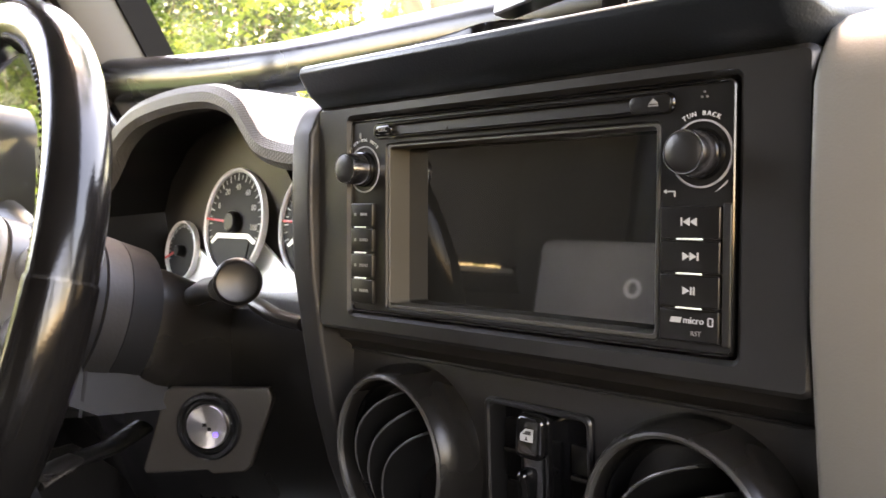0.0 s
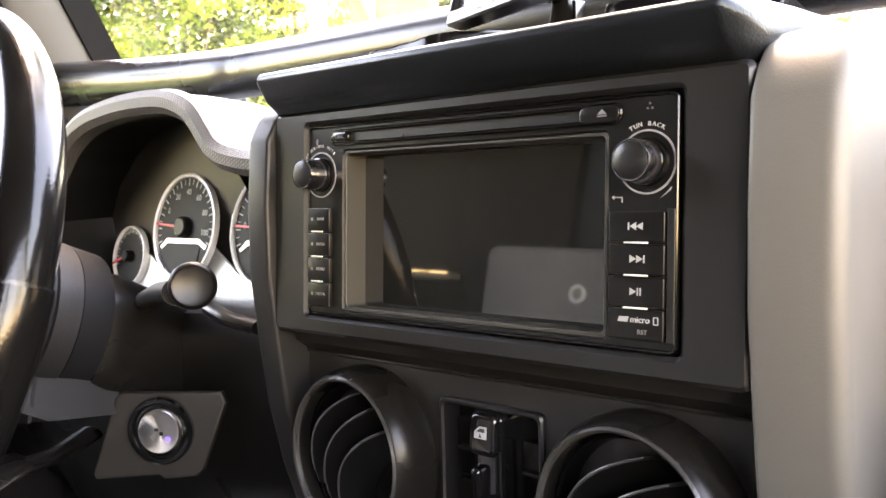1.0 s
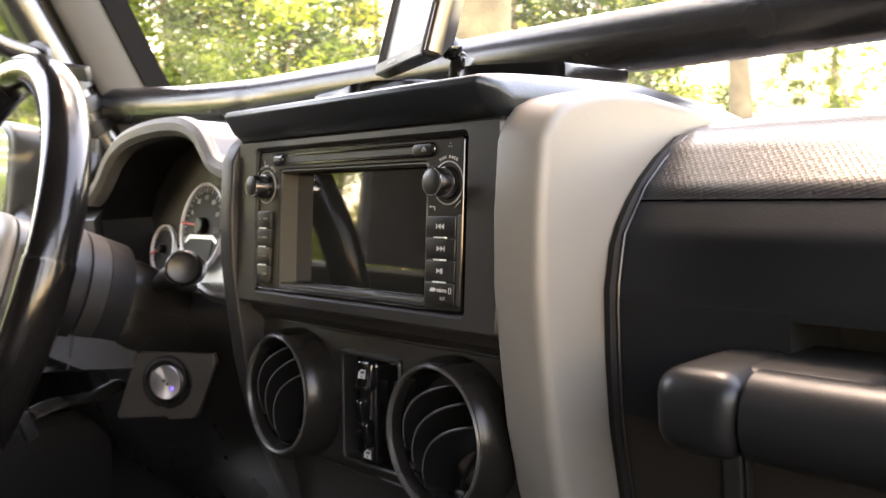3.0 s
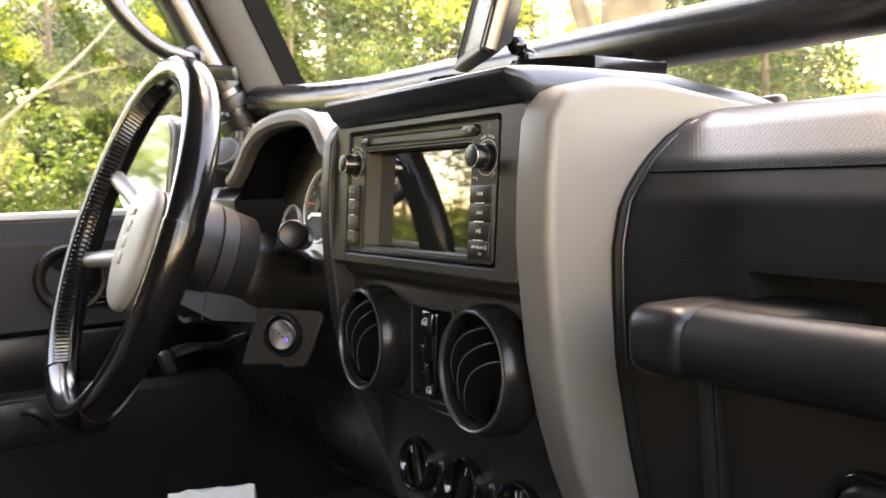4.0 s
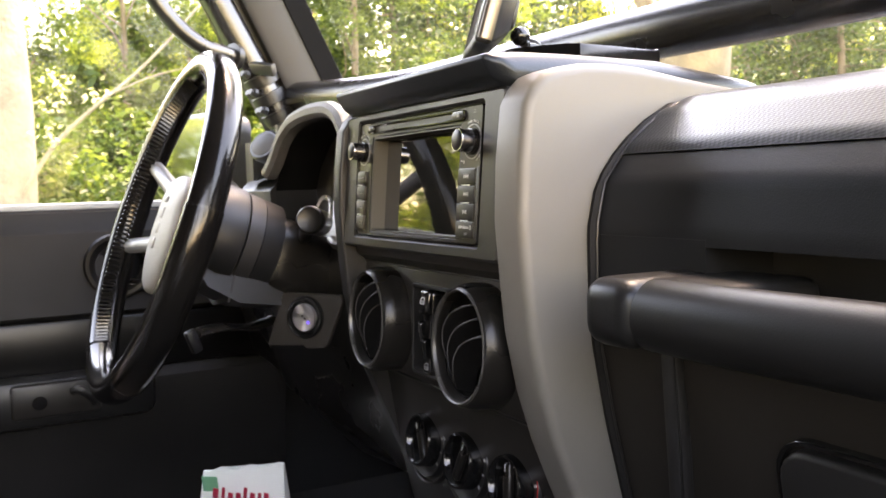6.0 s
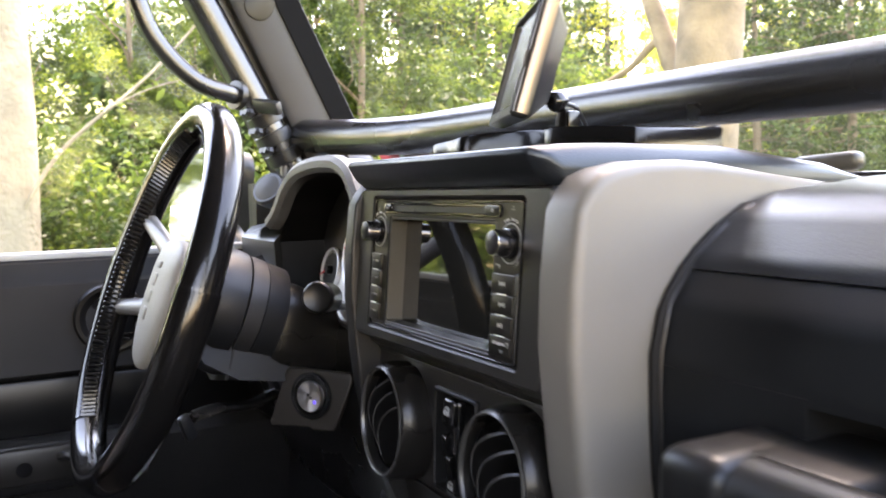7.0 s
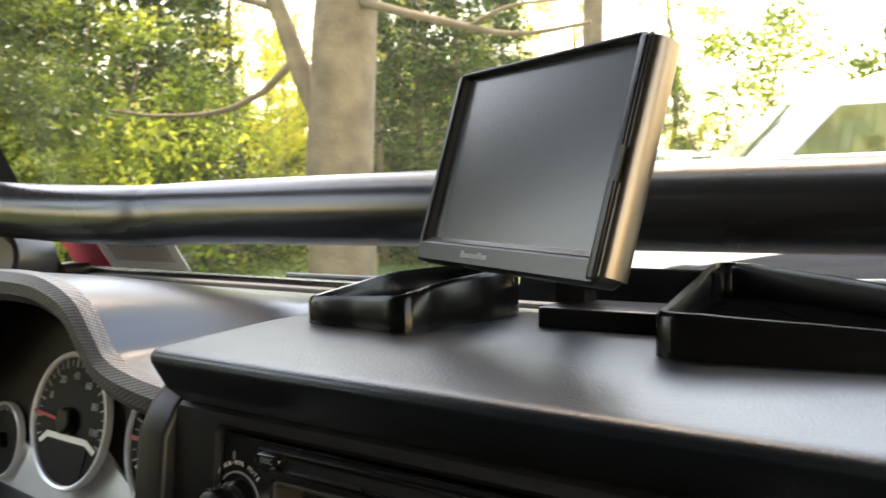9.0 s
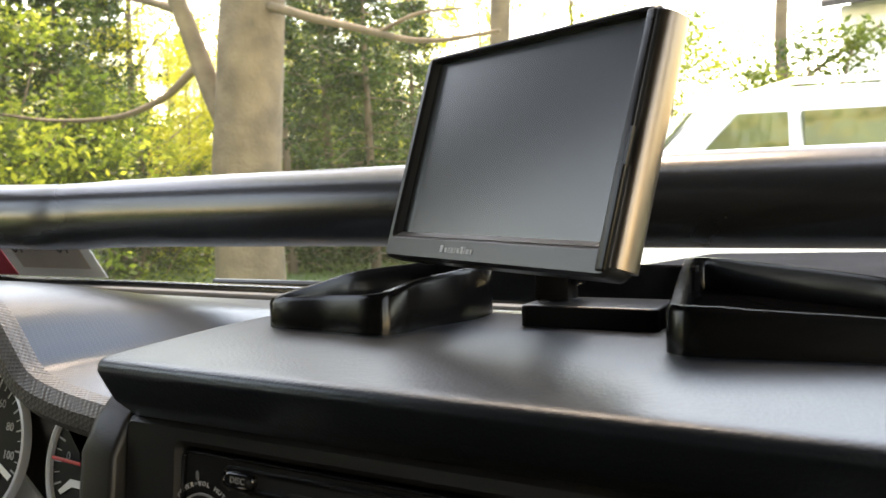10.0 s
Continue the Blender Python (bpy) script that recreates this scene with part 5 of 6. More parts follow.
part("card_slot", block(0.0012, 0.012, 0.0012, 0, MW - 0.0012, MH * 0.47, 0.0014), LOUVRE, mon)
part("mark_bar", joined([block(w, 0.0019 + 0.7 * h, 0.0004, 0.0, 0.0425 + x, 0.0046 + 0.35 * h, 0.0011) for x, w, h in ((0.0, 0.0022, 0.0012), (0.0026, 0.0018, 0.0), (0.0048, 0.0018, 0.0), (0.0070, 0.0018, 0.0), (0.0090, 0.0014, 0.0), (0.0110, 0.0018, 0.0), (0.0132, 0.0018, 0.0010), (0.0150, 0.0010, 0.0008), (0.0168, 0.0018, 0.0), (0.0188, 0.0016, 0.0))]), SATINMARK, mon, "small pale mark, plain bars")

# ---- outside: bonnet, ground, drive, neighbours ----
bonnet = thing("car_bonnet", pose(0.09, 1.1, 1.0), "dark grey car bonnet seen past the windshield", "car bonnet")
part("panel", loft([[(x, y - 1.1, z - 1.0) for x, z in ((-0.72, 1.04), (-0.70, 1.115), (-0.45, 1.158), (0.0, 1.168), (0.45, 1.158), (0.70, 1.115), (0.72, 1.04))] for y in (0.50, 0.55, 1.2, 1.75)], closed=True), PAINT, bonnet)
part("cowl", block(1.5, 0.12, 0.03, 0.008, 0, -0.63, 0.16), BLACK, bonnet, "black cowl grille")
body = thing("car_underbody", pose(0.09, -0.3, 0.0), "dark underbody and wheels that carry the cab", "car body", kind="structure")
part("sill_box", block(1.72, 4.0, 0.26, 0.03, 0, 0.05, 0.45), BLACK, body)
for sx in (-0.78, 0.78):
    for y in (-1.3, 1.35):
        w = part("wheel", moved(lathe([(0.24, -0.12), (0.36, -0.12), (0.385, -0.09), (0.385, 0.09), (0.36, 0.12), (0.24, 0.12)], 36), pose(sx, y, 0.385, 0, 90, 0)), RUBBER, body, "black off-road tyre")
        part("rim", moved(lathe([(0.24, -0.10), (0.24, 0.10), (0.20, 0.07), (0.06, 0.08), (0.0001, 0.08)], 28), pose(sx, y, 0.385, 0, 90 if sx > 0 else -90, 0)), BLACK, w)
part("grille", block(1.3, 0.06, 0.5, 0.02, 0, 2.08, 0.85), PAINT, body)
for sx in (-0.68, 0.68):
    part("fender", block(0.3, 1.25, 0.06, 0.02, sx, 1.42, 0.9), PAINT, body)
wiper = thing("wiper_arm", pose(0.0, 0.39, 1.215), "black windshield wiper parked at the glass", "wiper")
part("arm", tube(smooth_path([(-0.17, 0.004, -0.002), (-0.09, 0.0, 0.002), (-0.02, -0.003, 0.0055), (0.045, -0.005, 0.0075)], 5), lambda u: 0.0058 + 0.0018 * u, 12, 0.8), BLACK, wiper)
part("arm_end", moved(block(0.062, 0.019, 0.016, 0.006, 0, 0, 0, 3), pose(0.026, -0.012, 0.0078, 0, -3, 4)), LOUVRE, wiper)
part("blade", tube([(-0.5, 0.012, -0.004), (-0.17, 0.004, -0.001), (0.03, -0.002, 0.0)], 0.0035, 8), LOUVRE, wiper)

ground_me = bmesh.new()
bmesh.ops.create_grid(ground_me, x_segments=60, y_segments=60, size=400)
for v in ground_me.verts:
    d = math.hypot(v.co.x, v.co.y)
    v.co.z = 0.0 if d < 30 else 0.6 * noise.noise(Vector((v.co.x * 0.01, v.co.y * 0.01, 0)))
lone("ground", ground_me, SOIL, "green lawn reaching to the woods", "lawn", "structure")
lone("driveway", block(4.2, 30, 0.05, 0.0, 1.2, 6.0, -0.008), ASPHALT, "grey asphalt driveway", "driveway", "structure")


def leaves(name, centres, radii, per, size, material, rng):
    """One crown: clumps of small folded leaves round the given centres."""
    k = len(centres) * per
    c = np.repeat(np.array(centres), per, axis=0)
    r = np.repeat(np.array(radii), per)[:, None]
    d = rng.normal(size=(k, 3))
    d /= np.linalg.norm(d, axis=1)[:, None]
    p = c + d * r * (rng.random((k, 1)) ** 0.5) * np.array([1, 1, 0.75])
    u = rng.normal(size=(k, 3))
    u[:, 2] *= 0.6
    u /= np.linalg.norm(u, axis=1)[:, None]
    w = np.cross(u, rng.normal(size=(k, 3)))
    w /= np.linalg.norm(w, axis=1)[:, None]
    s = size * (0.6 + 0.8 * rng.random((k, 1)))
    nrm = np.cross(u, w)
    q = np.stack([p - u * s, p - w * s * 0.45 + nrm * s * 0.15, p + u * s, p + w * s * 0.45 + nrm * s * 0.15], axis=1).reshape(-1, 3)
    me = bpy.data.meshes.new(name)
    me.vertices.add(4 * k)
    me.vertices.foreach_set("co", q.astype(np.float32).ravel())
    me.loops.add(4 * k)
    me.loops.foreach_set("vertex_index", np.arange(4 * k, dtype=np.int32))
    me.polygons.add(k)
    me.polygons.foreach_set("loop_start", np.arange(0, 4 * k, 4, dtype=np.int32))
    me.update(calc_edges=True)
    me.materials.append(material)
    return me


def limb_path(rng, a, b, bend, n=5):
    a, b = Vector(a), Vector(b)
    return smooth_path([a.lerp(b, i / (n - 1)) + (Vector(rng.normal(size=3)) * bend if 0 < i < n - 1 else Vector()) for i in range(n)], 3)


def tree(seed, height, spread, low, trunk_r, clumps, per, size, material, label, lean=0.0):
    rng = np.random.default_rng(seed)
    t = thing("tree", Matrix(), label, "tree", "trees at the wood's edge")
    path = limb_path(rng, (0, 0, -0.1), (lean, 0, height * 0.92), 0.05 * height / 8)
    bms = [tube(path, lambda u: trunk_r * (1 - 0.8 * u) + trunk_r * 0.5 * max(0, 0.08 - u) / 0.08, 12)]
    centres, radii = [], []
    for i in range(clumps):
        h = low + (height - low) * (i + rng.random()) / clumps
        f = (h - low) / (height - low)
        reach = spread * (0.35 + 0.65 * math.sin(math.pi * min(1, 0.18 + 0.82 * f))) * (0.55 + 0.45 * rng.random())
        a = 2.4 * i + rng.random()
        tip = (lean * h / height + reach * math.cos(a), reach * math.sin(a), h)
        root = path[min(len(path) - 1, int(len(path) * max(0.08, (h / height) * 0.8)))]
        if i % 2 == 0:
            bms.append(tube(limb_path(rng, root, tip, 0.06 * spread, 4), lambda u: trunk_r * 0.22 * (1 - 0.85 * u), 6))
        centres.append(tip)
        radii.append(spread * (0.16 + 0.16 * rng.random()))
        if rng.random() < 0.8:
            mid = Vector(root).lerp(Vector(tip), 0.6)
            centres.append(tuple(mid + Vector(rng.normal(size=3)) * 0.2))
            radii.append(spread * 0.18)
    part("trunk", joined(bms), BARK, t)
    crown = new("crown", leaves("crown", centres, radii, per, size, material, rng))
    crown.parent = t
    return t


def conifer(seed, height, spread, low, trunk_r, rows, per, size, material, label):
    """Spire of drooping boughs round a straight trunk, thinning towards the top."""
    rng = np.random.default_rng(seed)
    t = thing("conifer", Matrix(), label, "tree", "trees at the wood's edge")
    bms = [tube([(0, 0, -0.1), (0.02, 0, height * 0.5), (0, 0, height)], lambda u: trunk_r * (1 - 0.85 * u), 10)]
    centres, radii = [], []
    for i in range(rows):
        h = low + (height - low) * (i + 0.6 * rng.random()) / rows
        f = (h - low) / (height - low)
        reach = spread * (1 - f) ** 0.75 * (0.7 + 0.5 * rng.random()) + 0.12
        for k in range(5):
            a = 1.1 * i + 1.257 * k + 0.5 * rng.random()
            long = reach * (0.75 + 0.35 * rng.random())
            tip = (long * math.cos(a), long * math.sin(a), h - 0.22 * long)
            if k % 2 == 0:
                bms.append(tube([(0, 0, h), (tip[0] * 0.5, tip[1] * 0.5, h - 0.04 * long), tip], lambda u: 0.022 * (1 - 0.8 * u), 5))
            for q in (0.35, 0.65, 0.95):
                centres.append((tip[0] * q, tip[1] * q, h - 0.22 * long * q * q))
                radii.append(0.12 + 0.2 * reach * q)
    part("trunk", joined(bms), BARK, t)
    crown = new("crown", leaves("crown", centres, radii, per, size, material, rng))
    crown.parent = t
    return t


def shrub(seed, height, spread, clumps, per, size, material, label):
    rng = np.random.default_rng(seed)
    t = thing("shrub", Matrix(), label, "shrub", "shrubs at the wood's edge")
    bms, centres, radii = [], [], []
    for i in range(clumps):
        a, rr = 2.4 * i, spread * math.sqrt(rng.random())
        tip = (rr * math.cos(a), rr * math.sin(a), height * (0.15 + 0.85 * rng.random()) * (1 - 0.35 * rr / spread))
        centres.append(tip)
        radii.append(0.22 + 0.25 * rng.random())
        if i % 3 == 0:
            bms.append(tube(limb_path(rng, (0.1 * math.cos(a), 0.1 * math.sin(a), -0.05), tip, 0.06, 4), lambda u: 0.025 * (1 - 0.8 * u), 6))
    part("stems", joined(bms), BARK, t)
    crown = new("foliage", leaves("foliage", centres, radii, per, size, material, rng))
    crown.parent = t
    return t


OUT = pose(0, 0, 0, 0, -2.0, 0)


def spot(deg, dist, turn=0.0):
    """A place in the wood by bearing and distance; the growth beyond the lawn stands farther off and is taller."""
    grown = 1.22 if 116 < deg < 153 else 1.0
    dist *= 1.75 if grown > 1 else 1.0
    return OUT @ pose(dist * math.cos(radians(deg)), dist * math.sin(radians(deg)), 0, 0, 0, turn) @ Matrix.Scale(grown, 4)


kinds = [tree(1, 9.0, 2.6, 0.7, 0.12, 40, 420, 0.045, LEAF_A, "spring-green broadleaf tree at the wood's edge"),
         tree(2, 8.0, 2.3, 0.9, 0.10, 34, 380, 0.036, LEAF_C, "young yellow-green tree at the wood's edge"),
         tree(3, 10.0, 2.4, 0.5, 0.13, 44, 460, 0.047, LEAF_B, "dense dark-green tree at the wood's edge"),
         tree(4, 12.0, 3.0, 1.8, 0.17, 34, 340, 0.048, LEAF_A, "tall spring-green tree in the wood")]
first = [(172, 9.0), (140, 11.5), (161, 10.5), (128, 16.0)]
LOW = [(150, 1.0), (158, 0.85), (163, 0.54), (187, 0.46), (196, 0.42), (201, 0.28), (214, 0.28), (222, 0.6), (240, 1.0), (360, 1.0)]
for t, (a, d) in zip(kinds, first):
    t.matrix_world = spot(a, d, a) @ Matrix.Scale(interp(LOW, a), 4)
rngp = np.random.default_rng(7)
for i, (k, a, d) in enumerate([(2, 184, 8.0), (2, 178, 9.0), (2, 168, 8.6), (2, 163, 9.2), (2, 157, 9.5), (0, 152, 12.0), (0, 148, 11.0), (0, 144, 13.0), (2, 126, 13.5), (2, 122, 17.0), (0, 145, 10.2), (1, 137, 13.0), (2, 133, 15.0), (0, 129, 11.5), (1, 124, 14.5), (0, 118, 16),
                               (2, 181, 11), (2, 175, 11.5), (2, 170, 11), (2, 165, 12), (2, 160, 13), (2, 187, 11), (2, 193, 10), (2, 172, 14), (2, 180, 14), (2, 188, 14),
                               (1, 153, 17), (1, 143, 19), (2, 137, 22), (1, 121, 20), (1, 112, 24), (3, 222, 14), (0, 235, 13), (2, 199, 10.0), (0, 206, 11.5), (2, 250, 15), (3, 270, 18), (0, 300, 16), (2, 330, 15), (3, 0, 16), (0, 30, 17), (2, 55, 22)]):
    low = (0.5 if i % 2 else 0.72) if 113 < a < 150 else interp(LOW, a) * (1.0 if a < 160 or a > 215 else d / 9.5)
    copy_thing(kinds[k], spot(a, d, 67 * i) @ Matrix.Scale(low * (0.88 + 0.24 * rngp.random()), 4))
bushes = [shrub(11, 2.3, 1.3, 40, 300, 0.032, LEAF_B, "dense green shrub at the wood's edge"), shrub(12, 2.8, 1.2, 40, 300, 0.028, LEAF_A, "bright green shrub at the wood's edge")]
bushes[0].matrix_world, bushes[1].matrix_world = spot(176, 6.9), spot(149, 9.3)
for i, (k, a, d) in enumerate([(0, 183, 6.8), (0, 171, 7.2), (0, 161, 8.0), (0, 155, 8.6), (1, 142, 9.6), (0, 133, 12), (1, 128, 12.5), (0, 120, 15), (0, 190, 6.8), (0, 198, 7.0), (0, 103.5, 11.5), (0, 109, 11), (0, 99, 12.5), (1, 151, 11), (0, 146, 12.5), (0, 141, 12), (0, 137.5, 13), (0, 126, 12), (0, 122, 13.5), (0, 117, 14), (1, 156, 11.5)]):
    copy_thing(bushes[k], spot(a, d, 51 * i))
# tall dense growth behind the first row
for i, (k, a, d, h) in enumerate([(1, 216, 10.5, 1.2), (1, 211, 10, 1.25), (1, 206, 9.5, 1.15), (1, 201, 9.5, 1.2), (0, 193, 11, 1.45), (0, 187, 10.5, 1.65), (0, 181, 11, 1.85), (0, 175, 10.5, 1.85), (0, 169, 11, 1.95), (0, 163, 11.5, 2.1), (0, 158, 12.5, 1.9), (1, 153, 14, 1.9), (0, 148, 15, 1.7), (1, 144, 16, 1.7), (1, 140, 16.5, 1.2), (1, 136, 17, 1.3), (0, 132, 18, 2.2), (1, 128.5, 18, 1.9), (0, 125, 19, 2.2), (0, 121.5, 20, 2.2), (0, 98.3, 13, 1.75), (0, 101.5, 14.5, 1.6), (1, 105.5, 13.5, 1.3)]):
    copy_thing(bushes[k], spot(a, d, 77 * i) @ Matrix.Scale(h, 4))
for i, (k, a, d, h) in enumerate([(0, 147, 15, 0.62), (1, 138, 18, 0.75), (2, 133.5, 18, 0.75), (1, 130, 17, 0.7), (2, 126, 19, 0.85), (0, 122.5, 21, 0.8), (0, 110, 15, 0.6), (2, 113, 14, 0.6)] + [(1, 118 + 3.6 * j, 23 + 2 * (j % 3), 1.05 + 0.1 * (j % 2)) for j in range(10)]):
    copy_thing(kinds[k], spot(a, d, 41 * i) @ Matrix.Scale(h, 4))

# dark conifers among the broadleaf trees and beyond the drive
spire = conifer(31, 7.0, 1.9, 0.5, 0.11, 24, 34, 0.05, LEAF_D, "dark green conifer at the wood's edge")
spire.matrix_world = spot(154, 12.5)
for i, (a, d, h) in enumerate([(150.5, 8.6, 0.8), (147.5, 9.2, 0.95), (144.5, 9.6, 0.85), (142, 10.8, 0.8), (131, 9.5, 0.8), (128.3, 10.5, 0.95), (125.5, 9.8, 0.85), (122.5, 11, 0.8)]):
    copy_thing(spire, spot(a, d, 83 * i) @ Matrix.Scale(h, 4))


def big_trunk(x, y, r, limbs, label, lean=(0.0, 0.0, 0.0), bark=BARK):
    t = thing("tree", OUT @ pose(x, y, 0), label, "tree")
    path = smooth_path([(0, 0, -0.2), (0.01, 0, 0.5), (lean[0], 0.02, 1.7), (lean[1], 0, 2.9), (lean[2], 0.02, 3.7), (lean[2] + 0.1, 0.02, 5.2), (lean[2] + 0.05, 0, 7.5)], 5)
    bm = tube(path, lambda u: r * (1 - 0.2 * u) + r * 0.7 * max(0, 0.06 - u) / 0.06, 28)
    for v in bm.verts:
        d = Vector((v.co.x, v.co.y, 0))
        if d.length > 1e-4:
            v.co += d.normalized() * r * 0.07 * noise.noise(Vector((v.co.x * 9, v.co.y * 9, v.co.z * 1.3)))
    part("trunk", bm, bark, t)
    for pts, lr, tip in limbs:
        part("limb", tube(smooth_path(pts, 6), lambda u: lr + (tip - lr) * u, 12), bark, t)
    return t


shade_tree = big_trunk(-5.95, 6.2, 0.355, [
    ([(0.1, -0.1, 5.5), (1.2, -1.2, 6.6), (2.6, -2.6, 7.6), (4.0, -4.0, 8.4)], 0.12, 0.03),
    ([(-0.02, -0.1, 2.2), (-0.24, -0.12, 2.65), (-0.40, -0.15, 3.1), (-0.53, -0.2, 3.5), (-0.75, -0.3, 4.1), (-1.0, -0.5, 5.0)], 0.12, 0.07),
    ([(-0.34, -0.15, 2.95), (-0.5, -0.2, 2.82), (-0.82, -0.2, 2.66), (-1.34, -0.2, 2.55), (-1.89, -0.2, 2.54), (-2.87, -0.1, 2.64), (-3.94, 0.0, 2.83)], 0.048, 0.016),
    ([(0.35, -0.05, 3.42), (0.70, -0.1, 3.30), (1.01, -0.1, 3.18), (1.39, -0.1, 3.05), (1.82, -0.1, 2.90), (2.10, -0.1, 2.81), (2.44, -0.1, 2.76), (2.9, 0.0, 2.78)], 0.05, 0.016),
    ([(1.75, -0.1, 2.92), (2.2, -0.1, 3.02), (2.7, 0.0, 3.0)], 0.022, 0.008),
    ([(-0.47, -0.2, 3.45), (-0.9, -0.2, 3.62), (-1.36, -0.2, 3.77), (-2.2, -0.2, 4.1)], 0.05, 0.02)], "thick grey-barked tree with drooping limbs on the lawn", (0.02, 0.17, 0.26))
near = big_trunk(-5.6, -0.195, 0.30, [
    ([(0.2, 0.15, 1.25), (0.25, 0.38, 1.62), (0.3, 0.62, 1.86), (0.3, 0.87, 2.07), (0.3, 1.12, 2.32), (0.3, 1.45, 2.7)], 0.016, 0.007),
    ([(0.3, 0.72, 1.95), (0.32, 1.0, 2.08), (0.35, 1.3, 2.16)], 0.006, 0.003)], "pale-barked tree close beside the driver's window", (0.0, -0.05, -0.08), PALEBARK)
big_trunk(-5.6, 11.2, 0.17, [], "slim grey tree trunk beyond the lawn")
big_trunk(-2.05, 13.0, 0.1, [([(0.0, 0.0, 2.6), (0.4, -0.2, 3.0), (1.3, -0.4, 3.5)], 0.05, 0.02)], "slim grey tree trunk beyond the drive")
blos = new("blossom", leaves("blossom", [(0.3, 0.42, 2.05), (0.3, 0.36, 2.3), (0.3, 0.48, 2.5), (0.3, 0.40, 1.9), (0.3, 0.68, 1.95), (0.3, 0.33, 1.7), (0.3, 1.1, 2.5)], [0.13] * 7, 24, 0.022, BLOSSOM, np.random.default_rng(5)))
blos.parent = near
tagged(blos, "pale spring blossom on the low branch")

# unseen crown of the big tree, added over the drive to shade the car
rngc = np.random.default_rng(21)
cc = []
while len(cc) < 110:
    p = rngc.uniform(-1, 1, 3)
    if 0.25 < np.linalg.norm(p) < 1:
        cc.append((3.4 + 4.4 * p[0], -3.4 + 4.4 * p[1], 8.2 + 1.9 * p[2]))
crown = new("crown", leaves("crown", cc, list(rngc.uniform(0.6, 1.1, len(cc))), 170, 0.085, LEAF_A, rngc))
crown.parent = shade_tree

# grass blades beyond the drive
rngg = np.random.default_rng(3)
gk = 60000
ga, gd = np.radians(rngg.uniform(95, 190, gk)), rngg.uniform(2.5, 24, gk)
gx, gy = gd * np.cos(ga), gd * np.sin(ga)
gh, gt = rngg.uniform(0.05, 0.14, gk), rngg.uniform(0, 6.28, gk)
tri = np.stack([np.stack([gx - 0.008 * np.cos(gt), gy - 0.008 * np.sin(gt), gx * 0], 1), np.stack([gx + 0.008 * np.cos(gt), gy + 0.008 * np.sin(gt), gx * 0], 1), np.stack([gx + 0.04 * np.sin(gt), gy - 0.04 * np.cos(gt), gh], 1)], 1).reshape(-1, 3)
gme = bpy.data.meshes.new("grass")
gme.from_pydata([tuple(v) for v in tri.tolist()], [], np.arange(3 * gk).reshape(-1, 3).tolist())
gme.materials.append(GRASS)
tagged(new("grass", gme), "long spring grass on the lawn", "grass", "", "stuff")

# white house beyond the drive
house = thing("house", OUT @ pose(1.6, 19.0, 0), "white sided house with a dark roof", "house")
part("wall", block(7.0, 6.0, 5.1, 0, 0, 3, 2.55), SIDING, house)
for i in range(24):
    part("siding_board", block(7.04, 0.03, 0.205, 0.006, 0, -0.015, 0.12 + 0.21 * i), SIDING, house)
part("roof", loft([[(x, y, z) for y, z in ((-0.6, 5.0), (-0.6, 5.12), (3.0, 7.3), (6.6, 5.12), (6.6, 5.0), (3.0, 7.1))] for x in (-3.8, 4.0)]), ROOFING, house, "dark shingle roof")
for x in (0.6, 2.4):
    w = part("window", block(1.0, 0.08, 1.3, 0.01, x, -0.04, 2.9), CARWHITE, house)
    part("pane", block(0.84, 0.02, 1.14, 0, x, -0.085, 2.9), SCREEN, w)


# reflected greenery is painted into the window colour
CARGLASS = mat("greenery_car_glass", (0.085, 0.1, 0.035), 0.1, grain=3, bump=0.3, vary=0.5, stain=2.5, spec=0.3)


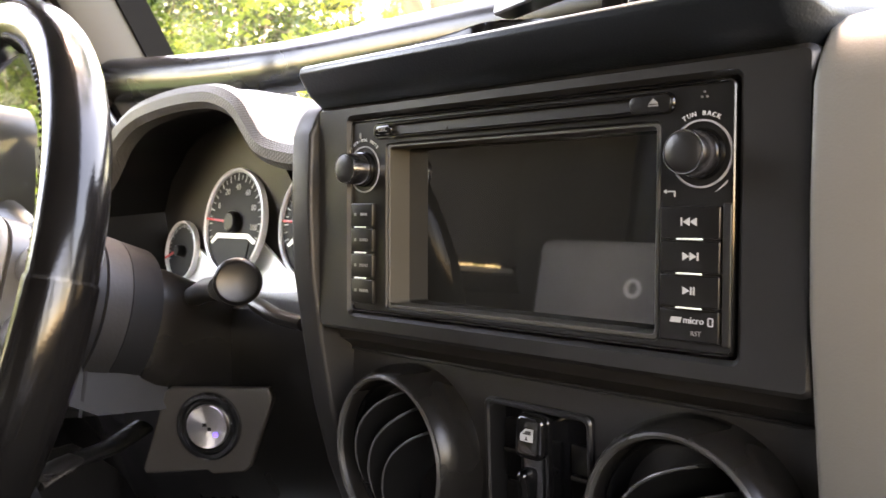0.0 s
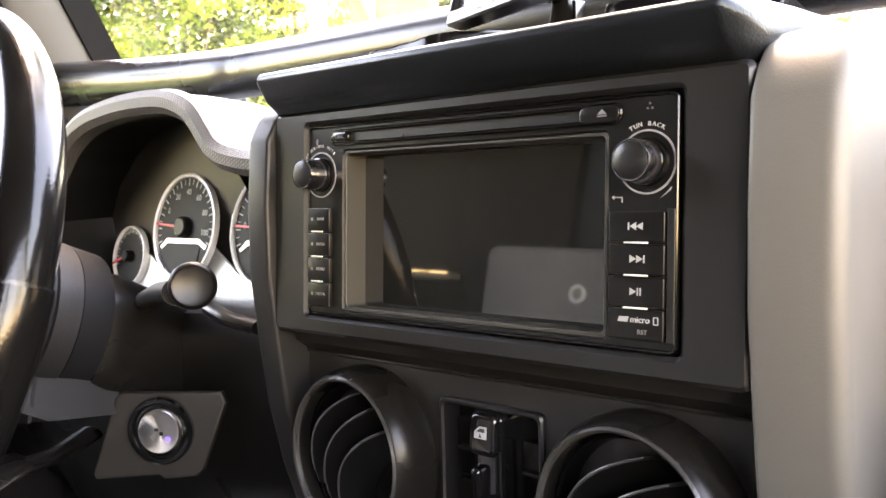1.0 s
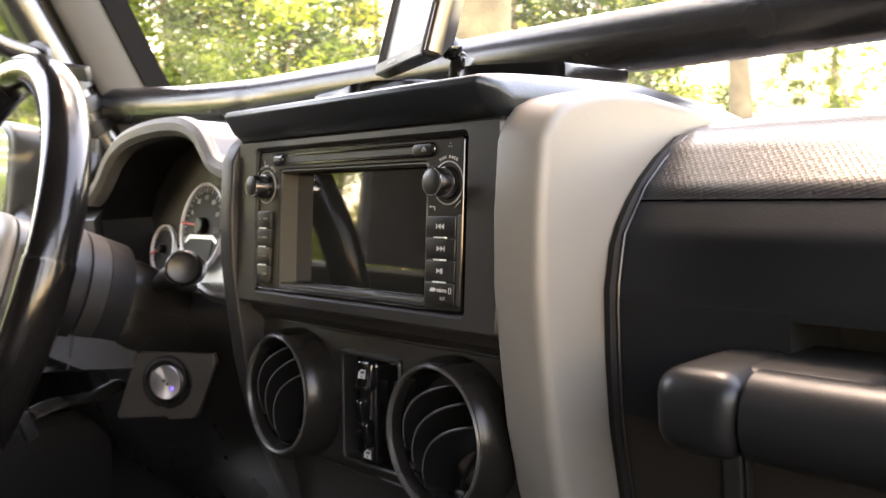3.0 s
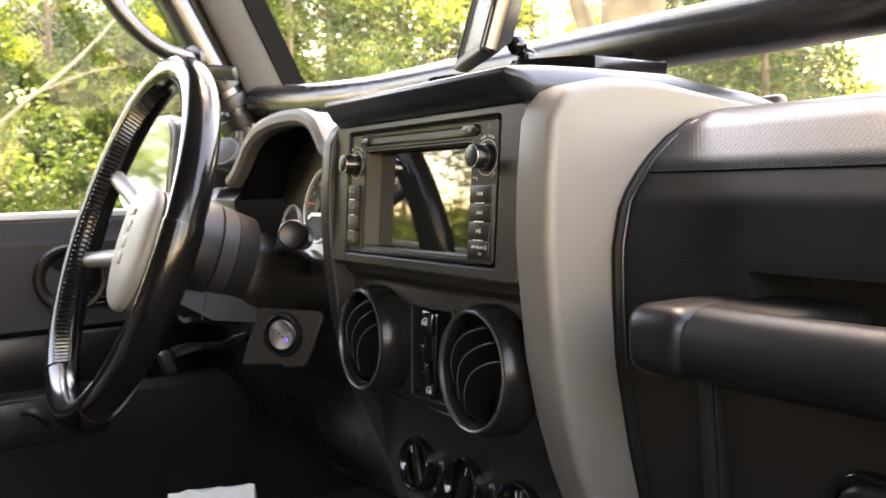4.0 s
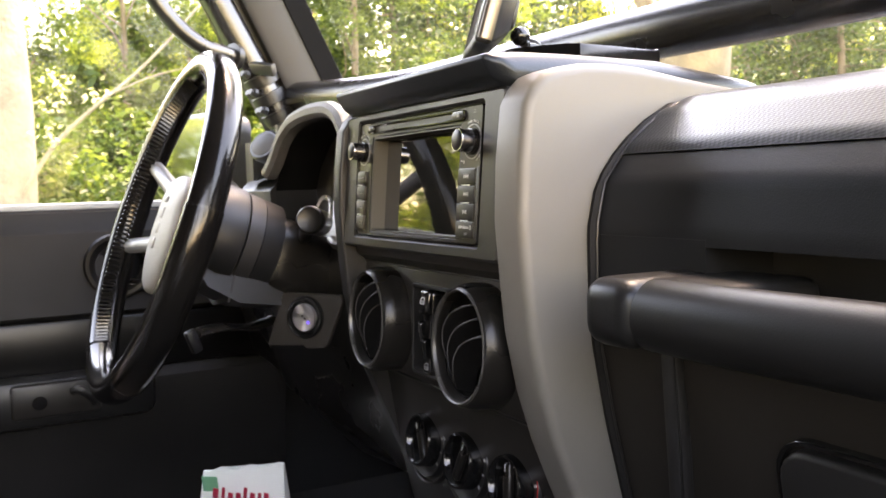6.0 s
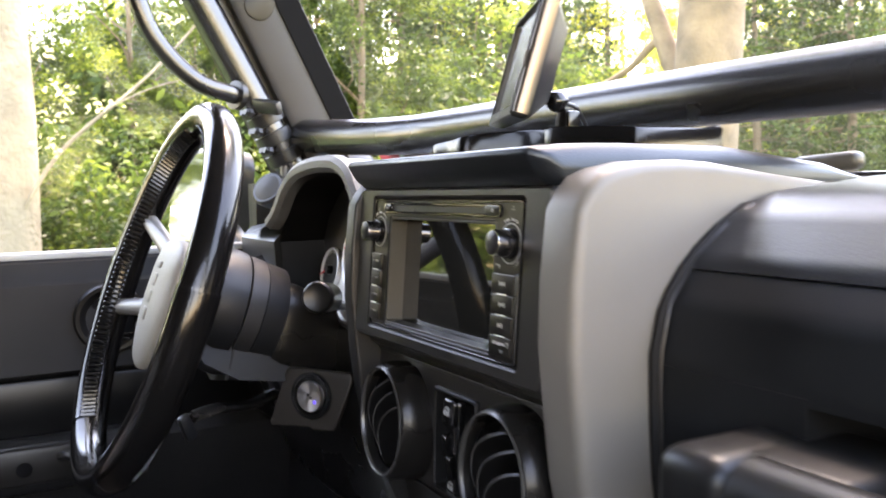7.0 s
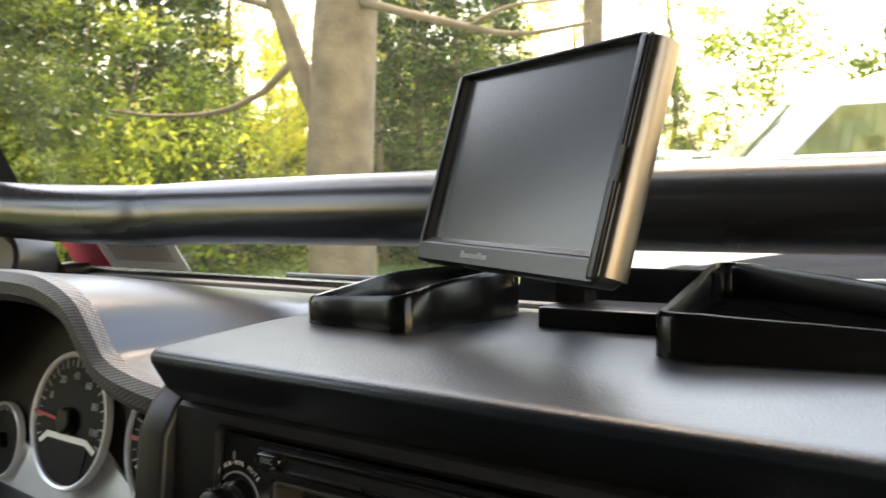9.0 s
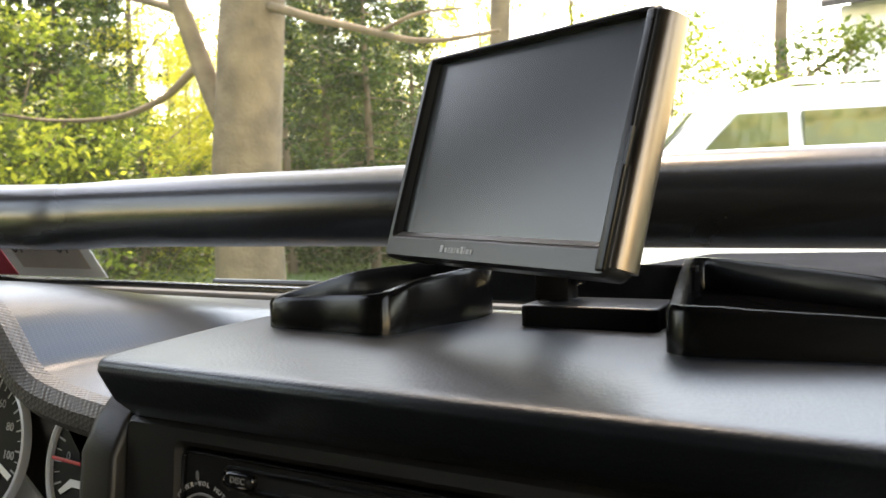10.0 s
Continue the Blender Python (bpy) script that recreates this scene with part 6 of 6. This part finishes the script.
def suv(m, label):
    c = thing("parked_car", m, label, "car")
    body = [(-2.2, 0.45), (-2.25, 0.8), (-2.15, 1.02), (-1.2, 1.12), (-0.55, 1.72), (-0.3, 1.8), (1.7, 1.8), (2.05, 1.65), (2.25, 1.1), (2.25, 0.45)]
    rings = []
    for x, k in ((-0.92, 0.90), (-0.90, 0.97), (-0.84, 1.0), (0.84, 1.0), (0.90, 0.97), (0.92, 0.90)):
        rings.append([(x * (1 - 0.16 * max(0, z - 1.05)), y * k, 0.45 + (z - 0.45) * (0.97 + 0.03 * k)) for y, z in body])
    part("body", loft(rings), CARWHITE, c, "white painted body")
    part("windscreen", loft([[(-0.7, -1.14, 1.17), (0.7, -1.14, 1.17), (0.64, -0.62, 1.69), (-0.64, -0.62, 1.69)], [(-0.7, -1.17, 1.17), (0.7, -1.17, 1.17), (0.64, -0.65, 1.69), (-0.64, -0.65, 1.69)]]), CARGLASS, c)
    for s in (-1, 1):
        for q in (((-0.85, 1.22), (-0.12, 1.22), (-0.12, 1.64), (-0.42, 1.64)), ((-0.02, 1.22), (0.8, 1.22), (0.8, 1.64), (-0.02, 1.64)), ((0.93, 1.22), (1.85, 1.22), (1.7, 1.62), (0.93, 1.64))):
            part("side_window", loft([[(s * 0.895, y, z) for y, z in q], [(s * 0.83, y, z) for y, z in q]]), CARGLASS, c)
        part("roof_rail", tube([(s * 0.68, -0.2, 1.8), (s * 0.68, 0.0, 1.85), (s * 0.68, 1.4, 1.85), (s * 0.68, 1.6, 1.8)], 0.02, 8), SILVER, c)
        part("headlight", block(0.34, 0.1, 0.14, 0.03, s * 0.68, -2.2, 0.85), CHROME, c)
        for y in (-1.35, 1.4):
            w = part("wheel", moved(lathe([(0.36, -0.11), (0.37, -0.08), (0.37, 0.08), (0.36, 0.11), (0.24, 0.11), (0.22, 0.09)], 28), pose(s * 0.84, y, 0.37, 0, 90, 0)), BLACK, c)
            part("rim", moved(lathe([(0.23, -0.09), (0.23, 0.10), (0.05, 0.11), (0.0001, 0.11)], 20), pose(s * 0.85, y, 0.37, 0, 90 * s, 0)), SILVER, w)
    return c


car1 = suv(OUT @ pose(-1.3, 7.3, 0.02, 0, 0, -60) @ Matrix.Scale(1.15, 4), "white parked car on the drive ahead")
copy_thing(car1, OUT @ pose(-4.9, 12.8, 0.02, 0, 0, 70))
